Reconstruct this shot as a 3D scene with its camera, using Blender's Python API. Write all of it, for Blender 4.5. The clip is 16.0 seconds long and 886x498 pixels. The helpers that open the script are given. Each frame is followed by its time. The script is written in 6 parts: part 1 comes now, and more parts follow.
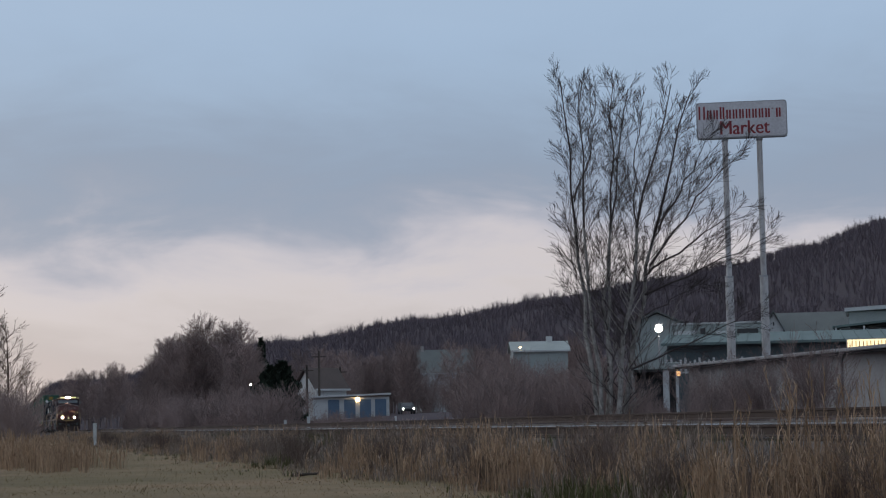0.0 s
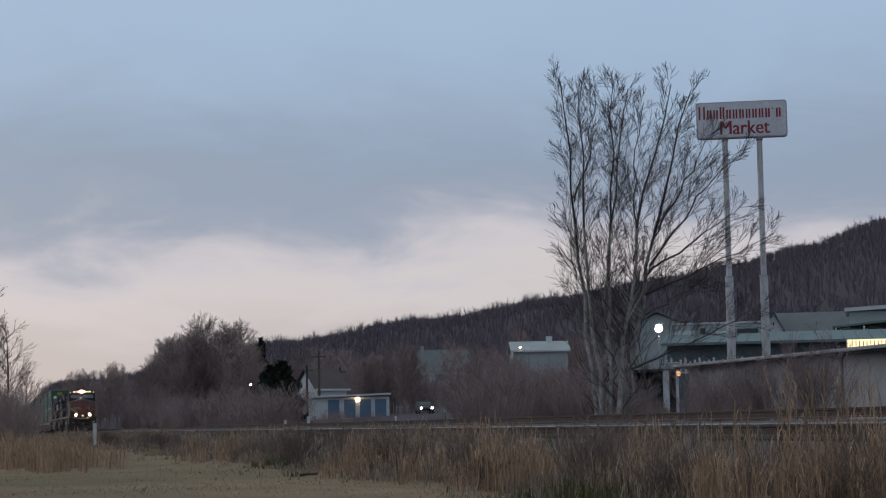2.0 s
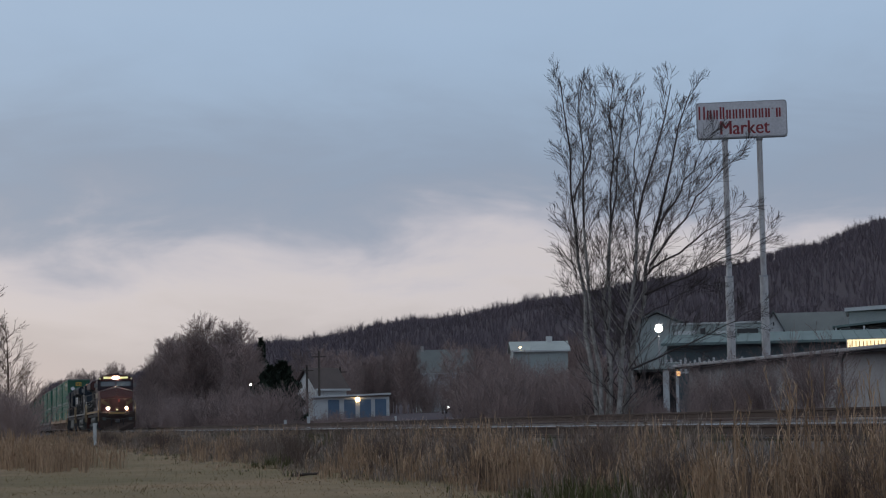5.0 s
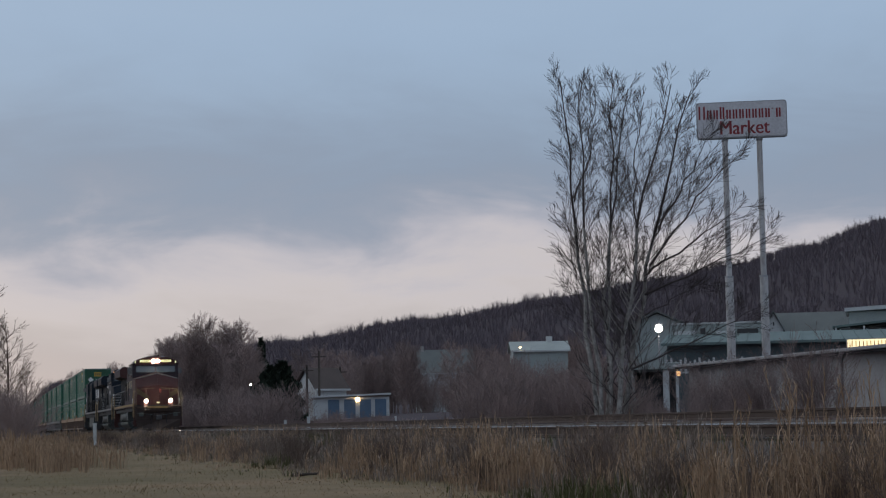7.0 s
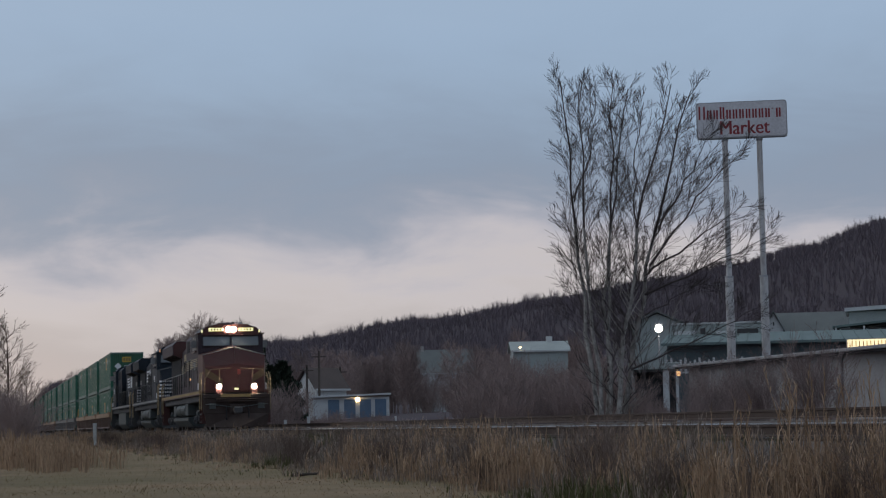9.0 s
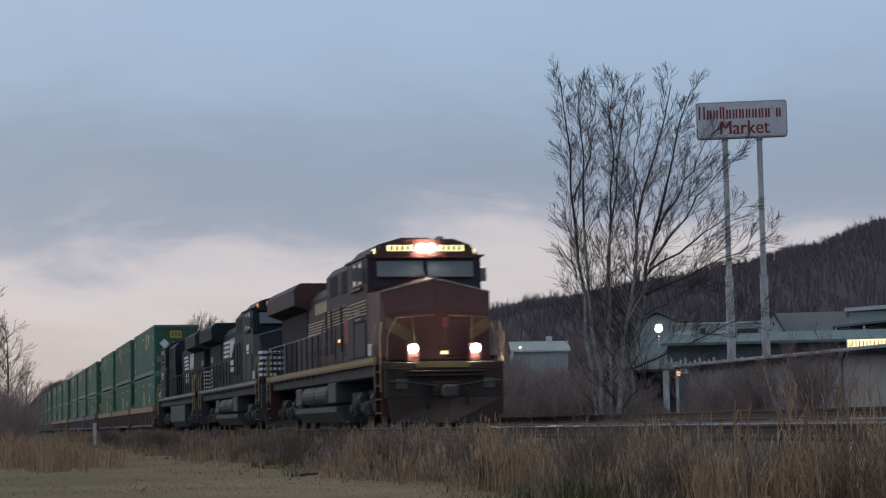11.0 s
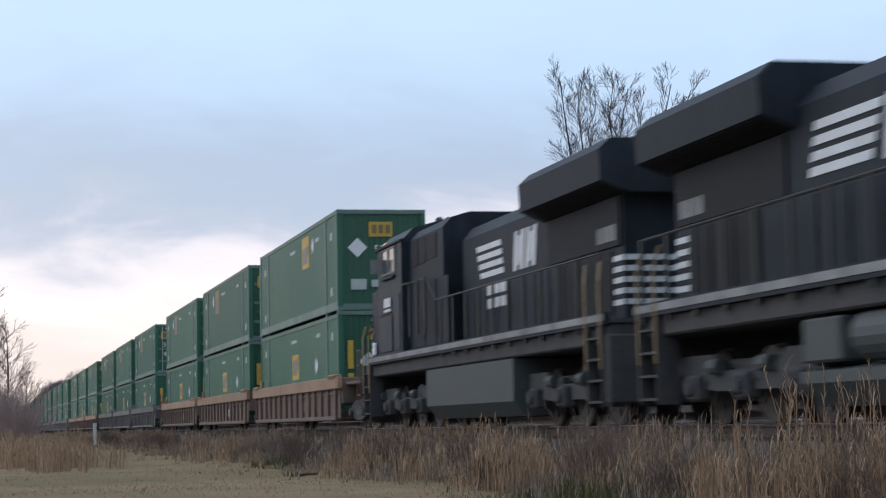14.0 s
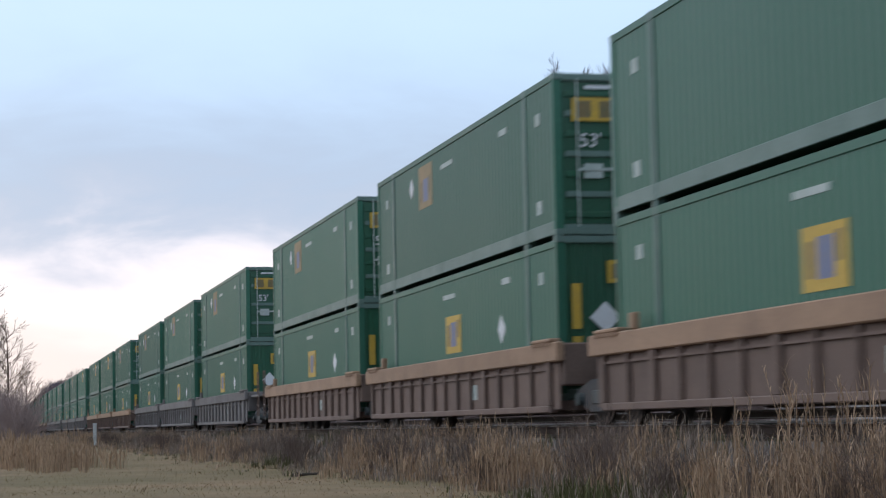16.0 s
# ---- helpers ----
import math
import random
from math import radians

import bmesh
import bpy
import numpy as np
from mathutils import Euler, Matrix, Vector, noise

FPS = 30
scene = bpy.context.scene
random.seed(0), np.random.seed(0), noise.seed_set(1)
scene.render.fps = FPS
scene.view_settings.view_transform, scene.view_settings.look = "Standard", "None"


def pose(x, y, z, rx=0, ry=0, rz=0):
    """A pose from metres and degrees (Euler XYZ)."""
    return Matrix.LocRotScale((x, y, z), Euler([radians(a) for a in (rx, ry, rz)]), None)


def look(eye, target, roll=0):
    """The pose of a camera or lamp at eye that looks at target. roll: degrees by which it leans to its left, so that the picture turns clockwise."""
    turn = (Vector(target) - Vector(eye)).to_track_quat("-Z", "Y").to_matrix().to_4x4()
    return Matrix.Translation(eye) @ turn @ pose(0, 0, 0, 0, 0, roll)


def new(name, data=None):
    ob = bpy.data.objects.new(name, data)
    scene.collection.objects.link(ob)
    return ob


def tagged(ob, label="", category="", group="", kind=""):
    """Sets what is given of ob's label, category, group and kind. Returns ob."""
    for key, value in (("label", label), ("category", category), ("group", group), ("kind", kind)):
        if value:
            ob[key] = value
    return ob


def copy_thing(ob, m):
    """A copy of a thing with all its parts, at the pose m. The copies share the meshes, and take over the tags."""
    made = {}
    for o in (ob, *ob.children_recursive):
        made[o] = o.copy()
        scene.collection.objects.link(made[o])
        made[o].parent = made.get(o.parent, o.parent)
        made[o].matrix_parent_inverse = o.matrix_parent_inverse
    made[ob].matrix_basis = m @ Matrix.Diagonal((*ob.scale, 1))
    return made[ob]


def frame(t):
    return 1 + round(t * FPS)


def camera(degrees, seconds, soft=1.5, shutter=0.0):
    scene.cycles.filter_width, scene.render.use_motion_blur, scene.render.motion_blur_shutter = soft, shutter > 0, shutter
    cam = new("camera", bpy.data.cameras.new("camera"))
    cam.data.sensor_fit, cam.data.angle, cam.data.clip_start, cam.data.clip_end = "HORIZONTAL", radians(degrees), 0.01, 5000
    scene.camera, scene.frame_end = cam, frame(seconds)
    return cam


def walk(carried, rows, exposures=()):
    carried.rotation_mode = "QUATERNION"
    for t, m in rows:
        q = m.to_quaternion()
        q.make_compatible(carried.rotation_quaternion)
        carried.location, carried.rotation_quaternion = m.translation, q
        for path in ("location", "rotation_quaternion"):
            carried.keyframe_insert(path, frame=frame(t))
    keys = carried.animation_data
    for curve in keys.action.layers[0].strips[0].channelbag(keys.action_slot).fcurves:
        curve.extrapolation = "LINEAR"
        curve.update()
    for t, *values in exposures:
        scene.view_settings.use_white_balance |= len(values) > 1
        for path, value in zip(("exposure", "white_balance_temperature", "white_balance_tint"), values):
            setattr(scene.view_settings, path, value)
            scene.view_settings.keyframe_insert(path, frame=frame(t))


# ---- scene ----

# The near track runs along x; the train comes from -x. The eye stands beside the line, just over rail height.
EYE = 0.9
RAIL = 0.82
cam = camera(25.03, 16.0, soft=1.2, shutter=0.45)
STAND = pose(0, 0, EYE, 95.013, 1.101, 77.083)
walk(cam, [(0.0, STAND), (16.0, STAND)], [(0.0, 0.04), (4.0, 0.02), (9.0, -0.12), (11.3, 0.12), (12.0, 0.36), (12.6, 0.62), (14.0, 0.78), (16.0, 0.84)])

# ---- overcast dusk sky and weak, wide sun ----
world = bpy.data.worlds.new("dusk_sky")
scene.world = world
world.use_nodes = True


def sky_nodes():
    nt = world.node_tree
    nt.nodes.clear()
    N, L = nt.nodes.new, nt.links.new
    co = N("ShaderNodeTexCoord")
    sep = N("ShaderNodeSeparateXYZ")
    L(co.outputs["Generated"], sep.inputs[0])
    # cloud sheets: wide across, thin in height
    mp = N("ShaderNodeMapping")
    mp.inputs["Scale"].default_value = (9.0, 9.0, 26.0)
    mp.inputs["Location"].default_value = (0.3, 0.0, 0.2)
    L(co.outputs["Generated"], mp.inputs[0])
    n1 = N("ShaderNodeTexNoise")
    n1.inputs["Scale"].default_value = 1.0
    n1.inputs["Detail"].default_value = 5.0
    n1.inputs["Roughness"].default_value = 0.58
    n1.inputs["Distortion"].default_value = 0.4
    L(mp.outputs[0], n1.inputs[0])
    n2 = N("ShaderNodeTexNoise")
    n2.inputs["Scale"].default_value = 0.45
    n2.inputs["Detail"].default_value = 3.0
    L(mp.outputs[0], n2.inputs[0])

    def m(op, a, b):
        k = N("ShaderNodeMath")
        k.operation = op
        for i, s in enumerate((a, b)):
            if hasattr(s, "default_value"):
                L(s, k.inputs[i])
            else:
                k.inputs[i].default_value = s
        return k.outputs[0]
    wob = m("MULTIPLY", m("SUBTRACT", n1.outputs[0], 0.5), 0.075)
    wob2 = m("MULTIPLY", m("SUBTRACT", n2.outputs[0], 0.5), 0.055)
    h = m("ADD", m("ADD", sep.outputs[2], wob), wob2)
    ramp = N("ShaderNodeValToRGB")
    ramp.color_ramp.interpolation = "B_SPLINE"
    stops = [(0.0, (0.48, 0.44, 0.44)), (0.022, (0.52, 0.48, 0.50)), (0.048, (0.46, 0.445, 0.475)), (0.072, (0.61, 0.58, 0.605)), (0.089, (0.50, 0.50, 0.58)), (0.105, (0.25, 0.31, 0.42)),
             (0.135, (0.26, 0.34, 0.47)), (0.165, (0.31, 0.42, 0.58)), (0.21, (0.34, 0.47, 0.66)), (0.5, (0.36, 0.46, 0.60)), (1.0, (0.42, 0.50, 0.60))]
    stops = [(at, (c[0] * 1.03, c[1], c[2] * 0.97)) for at, c in stops]
    el = ramp.color_ramp.elements
    el[0].position, el[0].color = stops[0][0], (*stops[0][1], 1)
    el[1].position, el[1].color = stops[-1][0], (*stops[-1][1], 1)
    for at, c in stops[1:-1]:
        e = el.new(at)
        e.color = (*c, 1)
    L(h, ramp.inputs[0])
    sky = N("ShaderNodeTexSky")
    sky.sky_type, sky.sun_disc = "NISHITA", False
    sky.sun_elevation, sky.sun_rotation = radians(8), radians(250)
    thin = N("ShaderNodeMix")
    thin.data_type, thin.blend_type = "RGBA", "ADD"
    thin.inputs[0].default_value = 0.004
    L(ramp.outputs[0], thin.inputs[6])
    L(sky.outputs[0], thin.inputs[7])
    bg = N("ShaderNodeBackground")
    bg.inputs[1].default_value = 1.0
    L(thin.outputs[2], bg.inputs[0])
    out = N("ShaderNodeOutputWorld")
    L(bg.outputs[0], out.inputs[0])


sky_nodes()
sun = new("sun", bpy.data.lights.new("sun", "SUN"))
sun.data.energy, sun.data.angle, sun.data.color = 0.5, radians(50), (1.0, 0.95, 0.92)
sun.matrix_world = look((-40, -60, 45), (0, 0, 0))

# ---- mesh and material helpers ----
class Shape:
    """Vertices and faces of one mesh."""

    def __init__(self):
        self.v, self.f = [], []

    def add(self, vs, fs):
        k = len(self.v)
        self.v.extend(vs)
        self.f.extend([tuple(i + k for i in f) for f in fs])
        return self

    def box(self, x0, x1, y0, y1, z0, z1, c=0.0):
        """A block, its edges chamfered by c."""
        if c <= 0:
            return self.add([(x, y, z) for z in (z0, z1) for y in (y0, y1) for x in (x0, x1)],
                            [(0, 2, 3, 1), (4, 5, 7, 6), (0, 1, 5, 4), (2, 6, 7, 3), (0, 4, 6, 2), (1, 3, 7, 5)])
        bm = bmesh.new()
        bmesh.ops.create_cube(bm, size=1)
        for w in bm.verts:
            w.co = ((x0 + x1) / 2 + w.co.x * (x1 - x0), (y0 + y1) / 2 + w.co.y * (y1 - y0), (z0 + z1) / 2 + w.co.z * (z1 - z0))
        bmesh.ops.bevel(bm, geom=bm.edges[:], offset=c, segments=1, affect="EDGES")
        bm.verts.index_update()
        self.add([tuple(w.co) for w in bm.verts], [tuple(w.index for w in f.verts) for f in bm.faces])
        bm.free()
        return self

    def tube(self, a, b, r0, r1=None, n=8, caps=True):
        r1 = r0 if r1 is None else r1
        a, b = Vector(a), Vector(b)
        d = (b - a).normalized()
        s = d.orthogonal().normalized()
        t = d.cross(s)
        ring = [(math.cos(2 * math.pi * i / n), math.sin(2 * math.pi * i / n)) for i in range(n)]
        vs = [tuple(a + (s * c + t * e) * r0) for c, e in ring] + [tuple(b + (s * c + t * e) * r1) for c, e in ring]
        fs = [(i, (i + 1) % n, n + (i + 1) % n, n + i) for i in range(n)]
        if caps:
            fs += [tuple(range(n - 1, -1, -1)), tuple(range(n, 2 * n))]
        return self.add(vs, fs)

    def line(self, pts, r, n=6):
        for a, b in zip(pts, pts[1:]):
            self.tube(a, b, r, r, n)
        return self

    def prism(self, poly, y0, y1, axis="y"):
        """A side outline of (x, z) pairs, drawn out from y0 to y1 (axis x: pairs are (y, z); axis z: (x, y))."""
        n = len(poly)
        put = {"y": lambda p, q: (p[0], q, p[1]), "x": lambda p, q: (q, p[0], p[1]), "z": lambda p, q: (p[0], p[1], q)}[axis]
        vs = [put(p, y0) for p in poly] + [put(p, y1) for p in poly]
        fs = [tuple(range(n)), tuple(range(2 * n - 1, n - 1, -1))] + [((i + 1) % n, i, n + i, n + (i + 1) % n) for i in range(n)]
        return self.add(vs, fs)

    def mesh(self, name, material, smooth=False):
        me = bpy.data.meshes.new(name)
        me.from_pydata(self.v, [], self.f)
        bm = bmesh.new()
        bm.from_mesh(me)
        if len(self.f) < 4000:
            bmesh.ops.recalc_face_normals(bm, faces=bm.faces)
        bm.to_mesh(me)
        bm.free()
        if smooth:
            me.polygons.foreach_set("use_smooth", [True] * len(me.polygons))
        me.materials.append(material)
        return me


def part(name, sh, material, parent=None, label="", smooth=False):
    ob = new(name, sh.mesh(name, material, smooth))
    ob.parent = parent
    if label:
        ob["label"] = label
    return ob


def thing(name, label, category, m=None, group="", kind=""):
    ob = new(name)
    ob.empty_display_size = 0.3
    if m is not None:
        ob.matrix_basis = m
    return tagged(ob, label, category, group, kind)


def mat(name, base, rough=0.7, metal=0.0, dirt=None, amount=0.4, scale=1.5, grain=25.0, bump=0.15, rnd=0.0, stretch=(1, 1, 1), glow=None, spec=0.5, island=0.0):
    """A surface with a broad stain pattern towards the colour dirt, a fine grain and a fine relief."""
    mt = bpy.data.materials.new(name)
    mt.use_nodes = True
    nt = mt.node_tree
    N, L = nt.nodes.new, nt.links.new
    bsdf = nt.nodes["Principled BSDF"]
    dirt = dirt or tuple(c * 0.55 for c in base)
    co = N("ShaderNodeTexCoord")
    mp = N("ShaderNodeMapping")
    mp.inputs["Scale"].default_value = stretch
    L(co.outputs["Object"], mp.inputs[0])
    info = N("ShaderNodeObjectInfo")
    sh = N("ShaderNodeMath")
    sh.operation = "MULTIPLY"
    sh.inputs[1].default_value = 37.0
    L(info.outputs["Random"], sh.inputs[0])
    big = N("ShaderNodeTexNoise")
    big.noise_dimensions = "4D"
    big.inputs["Scale"].default_value = scale
    big.inputs["Detail"].default_value = 6.0
    big.inputs["Roughness"].default_value = 0.65
    L(mp.outputs[0], big.inputs["Vector"])
    L(sh.outputs[0], big.inputs["W"])
    ramp = N("ShaderNodeValToRGB")
    ramp.color_ramp.elements[0].position, ramp.color_ramp.elements[1].position = 0.38, 0.72
    L(big.outputs[0], ramp.inputs[0])
    fac = N("ShaderNodeMath")
    fac.operation = "MULTIPLY"
    fac.inputs[1].default_value = amount
    L(ramp.outputs[0], fac.inputs[0])
    mix = N("ShaderNodeMix")
    mix.data_type = "RGBA"
    L(fac.outputs[0], mix.inputs[0])
    mix.inputs[6].default_value, mix.inputs[7].default_value = (*base, 1), (*dirt, 1)
    fine = N("ShaderNodeTexNoise")
    fine.inputs["Scale"].default_value = grain
    fine.inputs["Detail"].default_value = 3.0
    L(mp.outputs[0], fine.inputs["Vector"])
    hsv = N("ShaderNodeHueSaturation")
    val = N("ShaderNodeMapRange")
    val.inputs[3].default_value, val.inputs[4].default_value = 0.72, 1.28
    L(fine.outputs[0], val.inputs[0])
    last = val.outputs[0]
    for src, k in ((info.outputs["Random"], rnd), (None, island)):
        if k:
            if src is None:
                src = N("ShaderNodeNewGeometry").outputs["Random Per Island"]
            r = N("ShaderNodeMapRange")
            r.inputs[3].default_value, r.inputs[4].default_value = 1 - k, 1 + k
            L(src, r.inputs[0])
            mu = N("ShaderNodeMath")
            mu.operation = "MULTIPLY"
            L(last, mu.inputs[0])
            L(r.outputs[0], mu.inputs[1])
            last = mu.outputs[0]
    L(last, hsv.inputs["Value"])
    L(mix.outputs[2], hsv.inputs["Color"])
    L(hsv.outputs[0], bsdf.inputs["Base Color"])
    bsdf.inputs["Metallic"].default_value = metal
    bsdf.inputs["Specular IOR Level"].default_value = spec
    rr = N("ShaderNodeMapRange")
    rr.inputs[3].default_value, rr.inputs[4].default_value = max(0.03, rough - 0.12), min(1.0, rough + 0.12)
    L(big.outputs[0], rr.inputs[0])
    L(rr.outputs[0], bsdf.inputs["Roughness"])
    if bump:
        bp = N("ShaderNodeBump")
        bp.inputs["Strength"].default_value = bump
        bp.inputs["Distance"].default_value = 0.02
        L(fine.outputs[0], bp.inputs["Height"])
        L(bp.outputs[0], bsdf.inputs["Normal"])
    if glow:
        bsdf.inputs["Emission Color"].default_value = (*glow[:3], 1)
        bsdf.inputs["Emission Strength"].default_value = glow[3]
    return mt


def polar(bearing, d, z=0.0):
    """A place by its bearing from the line of the track (degrees) and its distance from the eye."""
    return (-d * math.cos(radians(bearing)), d * math.sin(radians(bearing)), z)

# ---- materials of the place ----
M_LAWN = mat("dormant_lawn", (0.228, 0.160, 0.098), 0.95, 0, (0.105, 0.094, 0.045), 0.9, 0.13, 1.2, 0.1, spec=0.08)
M_BALLAST = mat("weathered_ballast", (0.135, 0.115, 0.103), 0.95, 0, (0.070, 0.058, 0.053), 0.6, 1.2, 14, 0.9, spec=0.08)
M_RAILTOP = mat("polished_rail_head", (0.42, 0.42, 0.43), 0.28, 0.9, (0.2, 0.18, 0.17), 0.3, 0.6, 20, 0.0)
M_RAILWEB = mat("rusty_rail", (0.075, 0.046, 0.034), 0.8, 0.1, (0.045, 0.03, 0.025), 0.5, 2, 20, 0.1)
M_TIE = mat("old_timber_sleeper", (0.075, 0.062, 0.055), 0.9, 0, (0.04, 0.034, 0.03), 0.6, 2, 20, 0.4, rnd=0.3, spec=0.08)
M_STRAW = mat("straw_grass", (0.43, 0.295, 0.195), 0.85, 0, (0.215, 0.148, 0.104), 0.75, 0.9, 8, 0.0, island=0.35, spec=0.08)
M_WEED = mat("brown_weed", (0.300, 0.232, 0.188), 0.9, 0, (0.140, 0.116, 0.100), 0.8, 0.6, 8, 0.0, island=0.45, spec=0.08)
M_TURF = mat("lawn_blades", (0.305, 0.218, 0.130), 0.9, 0, (0.172, 0.152, 0.074), 0.8, 0.13, 8, 0.0, island=0.10, spec=0.08)
M_FOREST = mat("woodland_floor", (0.087, 0.070, 0.076), 0.95, 0, (0.066, 0.056, 0.066), 0.6, 0.01, 0.2, 0.0, spec=0.05)
M_GREENW = mat("green_weed", (0.090, 0.092, 0.042), 0.9, 0, (0.117, 0.099, 0.053), 0.6, 1, 8, 0.0, island=0.35, spec=0.08)
M_TWIG = mat("bare_brush_twigs", (0.275, 0.206, 0.190), 0.9, 0, (0.170, 0.135, 0.133), 0.6, 0.8, 8, 0.0, rnd=0.3, spec=0.08)
M_BARK = mat("pale_bark", (0.40, 0.37, 0.345), 0.9, 0, (0.085, 0.075, 0.070), 0.9, 3.6, 14, 0.3, spec=0.08)
# bare twigs lifted towards blue-grey: distance haze put into the colour
M_WOOD = mat("hazed_bare_woods", (0.150, 0.123, 0.138), 0.95, 0, (0.112, 0.100, 0.120), 0.6, 0.02, 1, 0.0, island=0.14, spec=0.08)
# dark young bark, with the silhouette against the sky put into the colour
M_TWIGD = mat("dark_bark_and_silhouette", (0.085, 0.070, 0.068), 0.9, 0, (0.055, 0.046, 0.045), 0.6, 2.5, 14, 0.2, spec=0.08)
M_SHRUB = mat("dark_weed_shrub", (0.165, 0.120, 0.100), 0.9, 0, (0.090, 0.068, 0.060), 0.6, 0.8, 8, 0.0, rnd=0.3, spec=0.08)
M_BROWNROOF = mat("brown_shingle_roof", (0.085, 0.062, 0.055), 0.85, 0, (0.05, 0.04, 0.038), 0.5, 0.5, 10, 0.2)
M_TEALD = mat("dull_teal_wall", (0.075, 0.100, 0.108), 0.7, 0.0, (0.055, 0.072, 0.080), 0.6, 0.3, 10, 0.05)
M_CONIF = mat("dark_conifer", (0.034, 0.044, 0.032), 0.9, 0, (0.020, 0.027, 0.022), 0.6, 1.5, 6, 0.0, island=0.4, spec=0.08)
M_WALLG = mat("painted_block_wall", (0.40, 0.385, 0.38), 0.8, 0, (0.22, 0.195, 0.18), 0.7, 0.35, 12, 0.15)
M_ROOFEDGE = mat("dark_roof_edge", (0.05, 0.048, 0.05), 0.7)
M_TEAL = mat("teal_metal_roof", (0.125, 0.172, 0.165), 0.7, 0.0, (0.090, 0.125, 0.125), 0.6, 0.15, 10, 0.05)
M_SHINGLE = mat("grey_shingle_roof", (0.138, 0.148, 0.143), 0.85, 0, (0.092, 0.098, 0.098), 0.5, 0.5, 10, 0.2)
M_SIDING = mat("white_siding", (0.54, 0.55, 0.55), 0.7, 0, (0.35, 0.35, 0.35), 0.5, 0.4, 10, 0.1, stretch=(1, 1, 4))
M_PALEWALL = mat("pale_green_wall", (0.33, 0.36, 0.345), 0.75, 0, (0.22, 0.24, 0.235), 0.5, 0.4, 10, 0.1)
# near-black for the shutter and for shade painted inside openings
M_DARK = mat("shade_and_shutter_dark", (0.015, 0.016, 0.018), 0.4)
M_PANE = mat("window_pane", (0.03, 0.035, 0.045), 0.08, spec=0.9)
M_BLUE = mat("blue_door_paint", (0.10, 0.16, 0.24), 0.6, 0, (0.07, 0.11, 0.17), 0.5, 1.5, 12, 0.05)
M_SIGN = mat("sign_face", (0.58, 0.57, 0.60), 0.5, 0, (0.42, 0.40, 0.42), 0.6, 0.7, 10, 0.0)
M_SIGNRED = mat("sign_red", (0.24, 0.022, 0.028), 0.5, 0, (0.16, 0.025, 0.028), 0.5, 2, 10, 0.0)
M_FRAME = mat("sign_frame", (0.34, 0.34, 0.35), 0.5, 0.4)
M_POLE = mat("flaking_painted_pole", (0.52, 0.51, 0.51), 0.75, 0, (0.20, 0.16, 0.14), 0.75, 2.0, 12, 0.15, stretch=(1, 1, 0.5))
M_GLOWW = mat("lamp_lens", (1, 1, 1), 0.3, glow=(1.0, 1.0, 0.90, 14.0))
M_GLOWY = mat("warm_bulb", (1, 0.8, 0.5), 0.3, glow=(1.0, 0.66, 0.32, 9.0))
M_GLOWO = mat("dim_orange_bulb", (1, 0.6, 0.3), 0.3, glow=(1.0, 0.50, 0.20, 1.1))
M_GLOWS = mat("lit_sign_face", (1, 0.9, 0.6), 0.4, glow=(1.0, 0.80, 0.42, 1.2))
M_CARL = mat("car_lamp", (1, 1, 1), 0.3, glow=(1.0, 0.95, 0.88, 12.0))
M_CARP = mat("dark_car_paint", (0.02, 0.022, 0.026), 0.3)

RNG = random.Random(11)


def smooth(a, b, v):
    t = min(1.0, max(0.0, (v - a) / (b - a)))
    return t * t * (3 - 2 * t)


RIDGE = [(-180, 0.9), (-40, 0.9), (-2, 0.95), (1.9, 1.1), (3.3, 1.1), (5, 1.40), (8.4, 2.08), (12.6, 2.68), (16.5, 3.20), (19, 3.58), (21.3, 3.92), (23.3, 4.34), (25.6, 4.9), (40, 5.8), (90, 4.0), (180, 0.9)]


def ridge(b):
    for (a0, e0), (a1, e1) in zip(RIDGE, RIDGE[1:]):
        if a0 <= b <= a1:
            return e0 + (e1 - e0) * smooth(a0, a1, b)
    return 0.9


def land(x, y):
    """Height of the ground: flat by the line, rising beyond it to a wooded ridge, with an added unseen bank behind the
    eye.
    """
    d = math.hypot(x, y)
    b = math.degrees(math.atan2(y, -x))
    gate = smooth(20, 60, y)
    top = 1650 * math.tan(radians(ridge(b))) - 3
    z = 0.5 * smooth(19, 24, y) + gate * 1.9 * smooth(60, 250, d)
    z += gate * max(0.0, top) * smooth(230, 1900, d) ** 1.15 * 1.17
    z += gate * smooth(300, 900, d) * 5 * noise.noise((x * 0.004, y * 0.004, 0.3))
    # added bank behind the eye, out of view: darkens reflections on the train
    z += 15 * smooth(-22, -75, y) * (0.85 + 0.25 * noise.noise((x * 0.02, y * 0.02, 4.0)))
    if d < 120 and -20 < y < 7.5:
        z += 0.05 * noise.noise((x * 0.15, y * 0.15, 2.0))
    return z


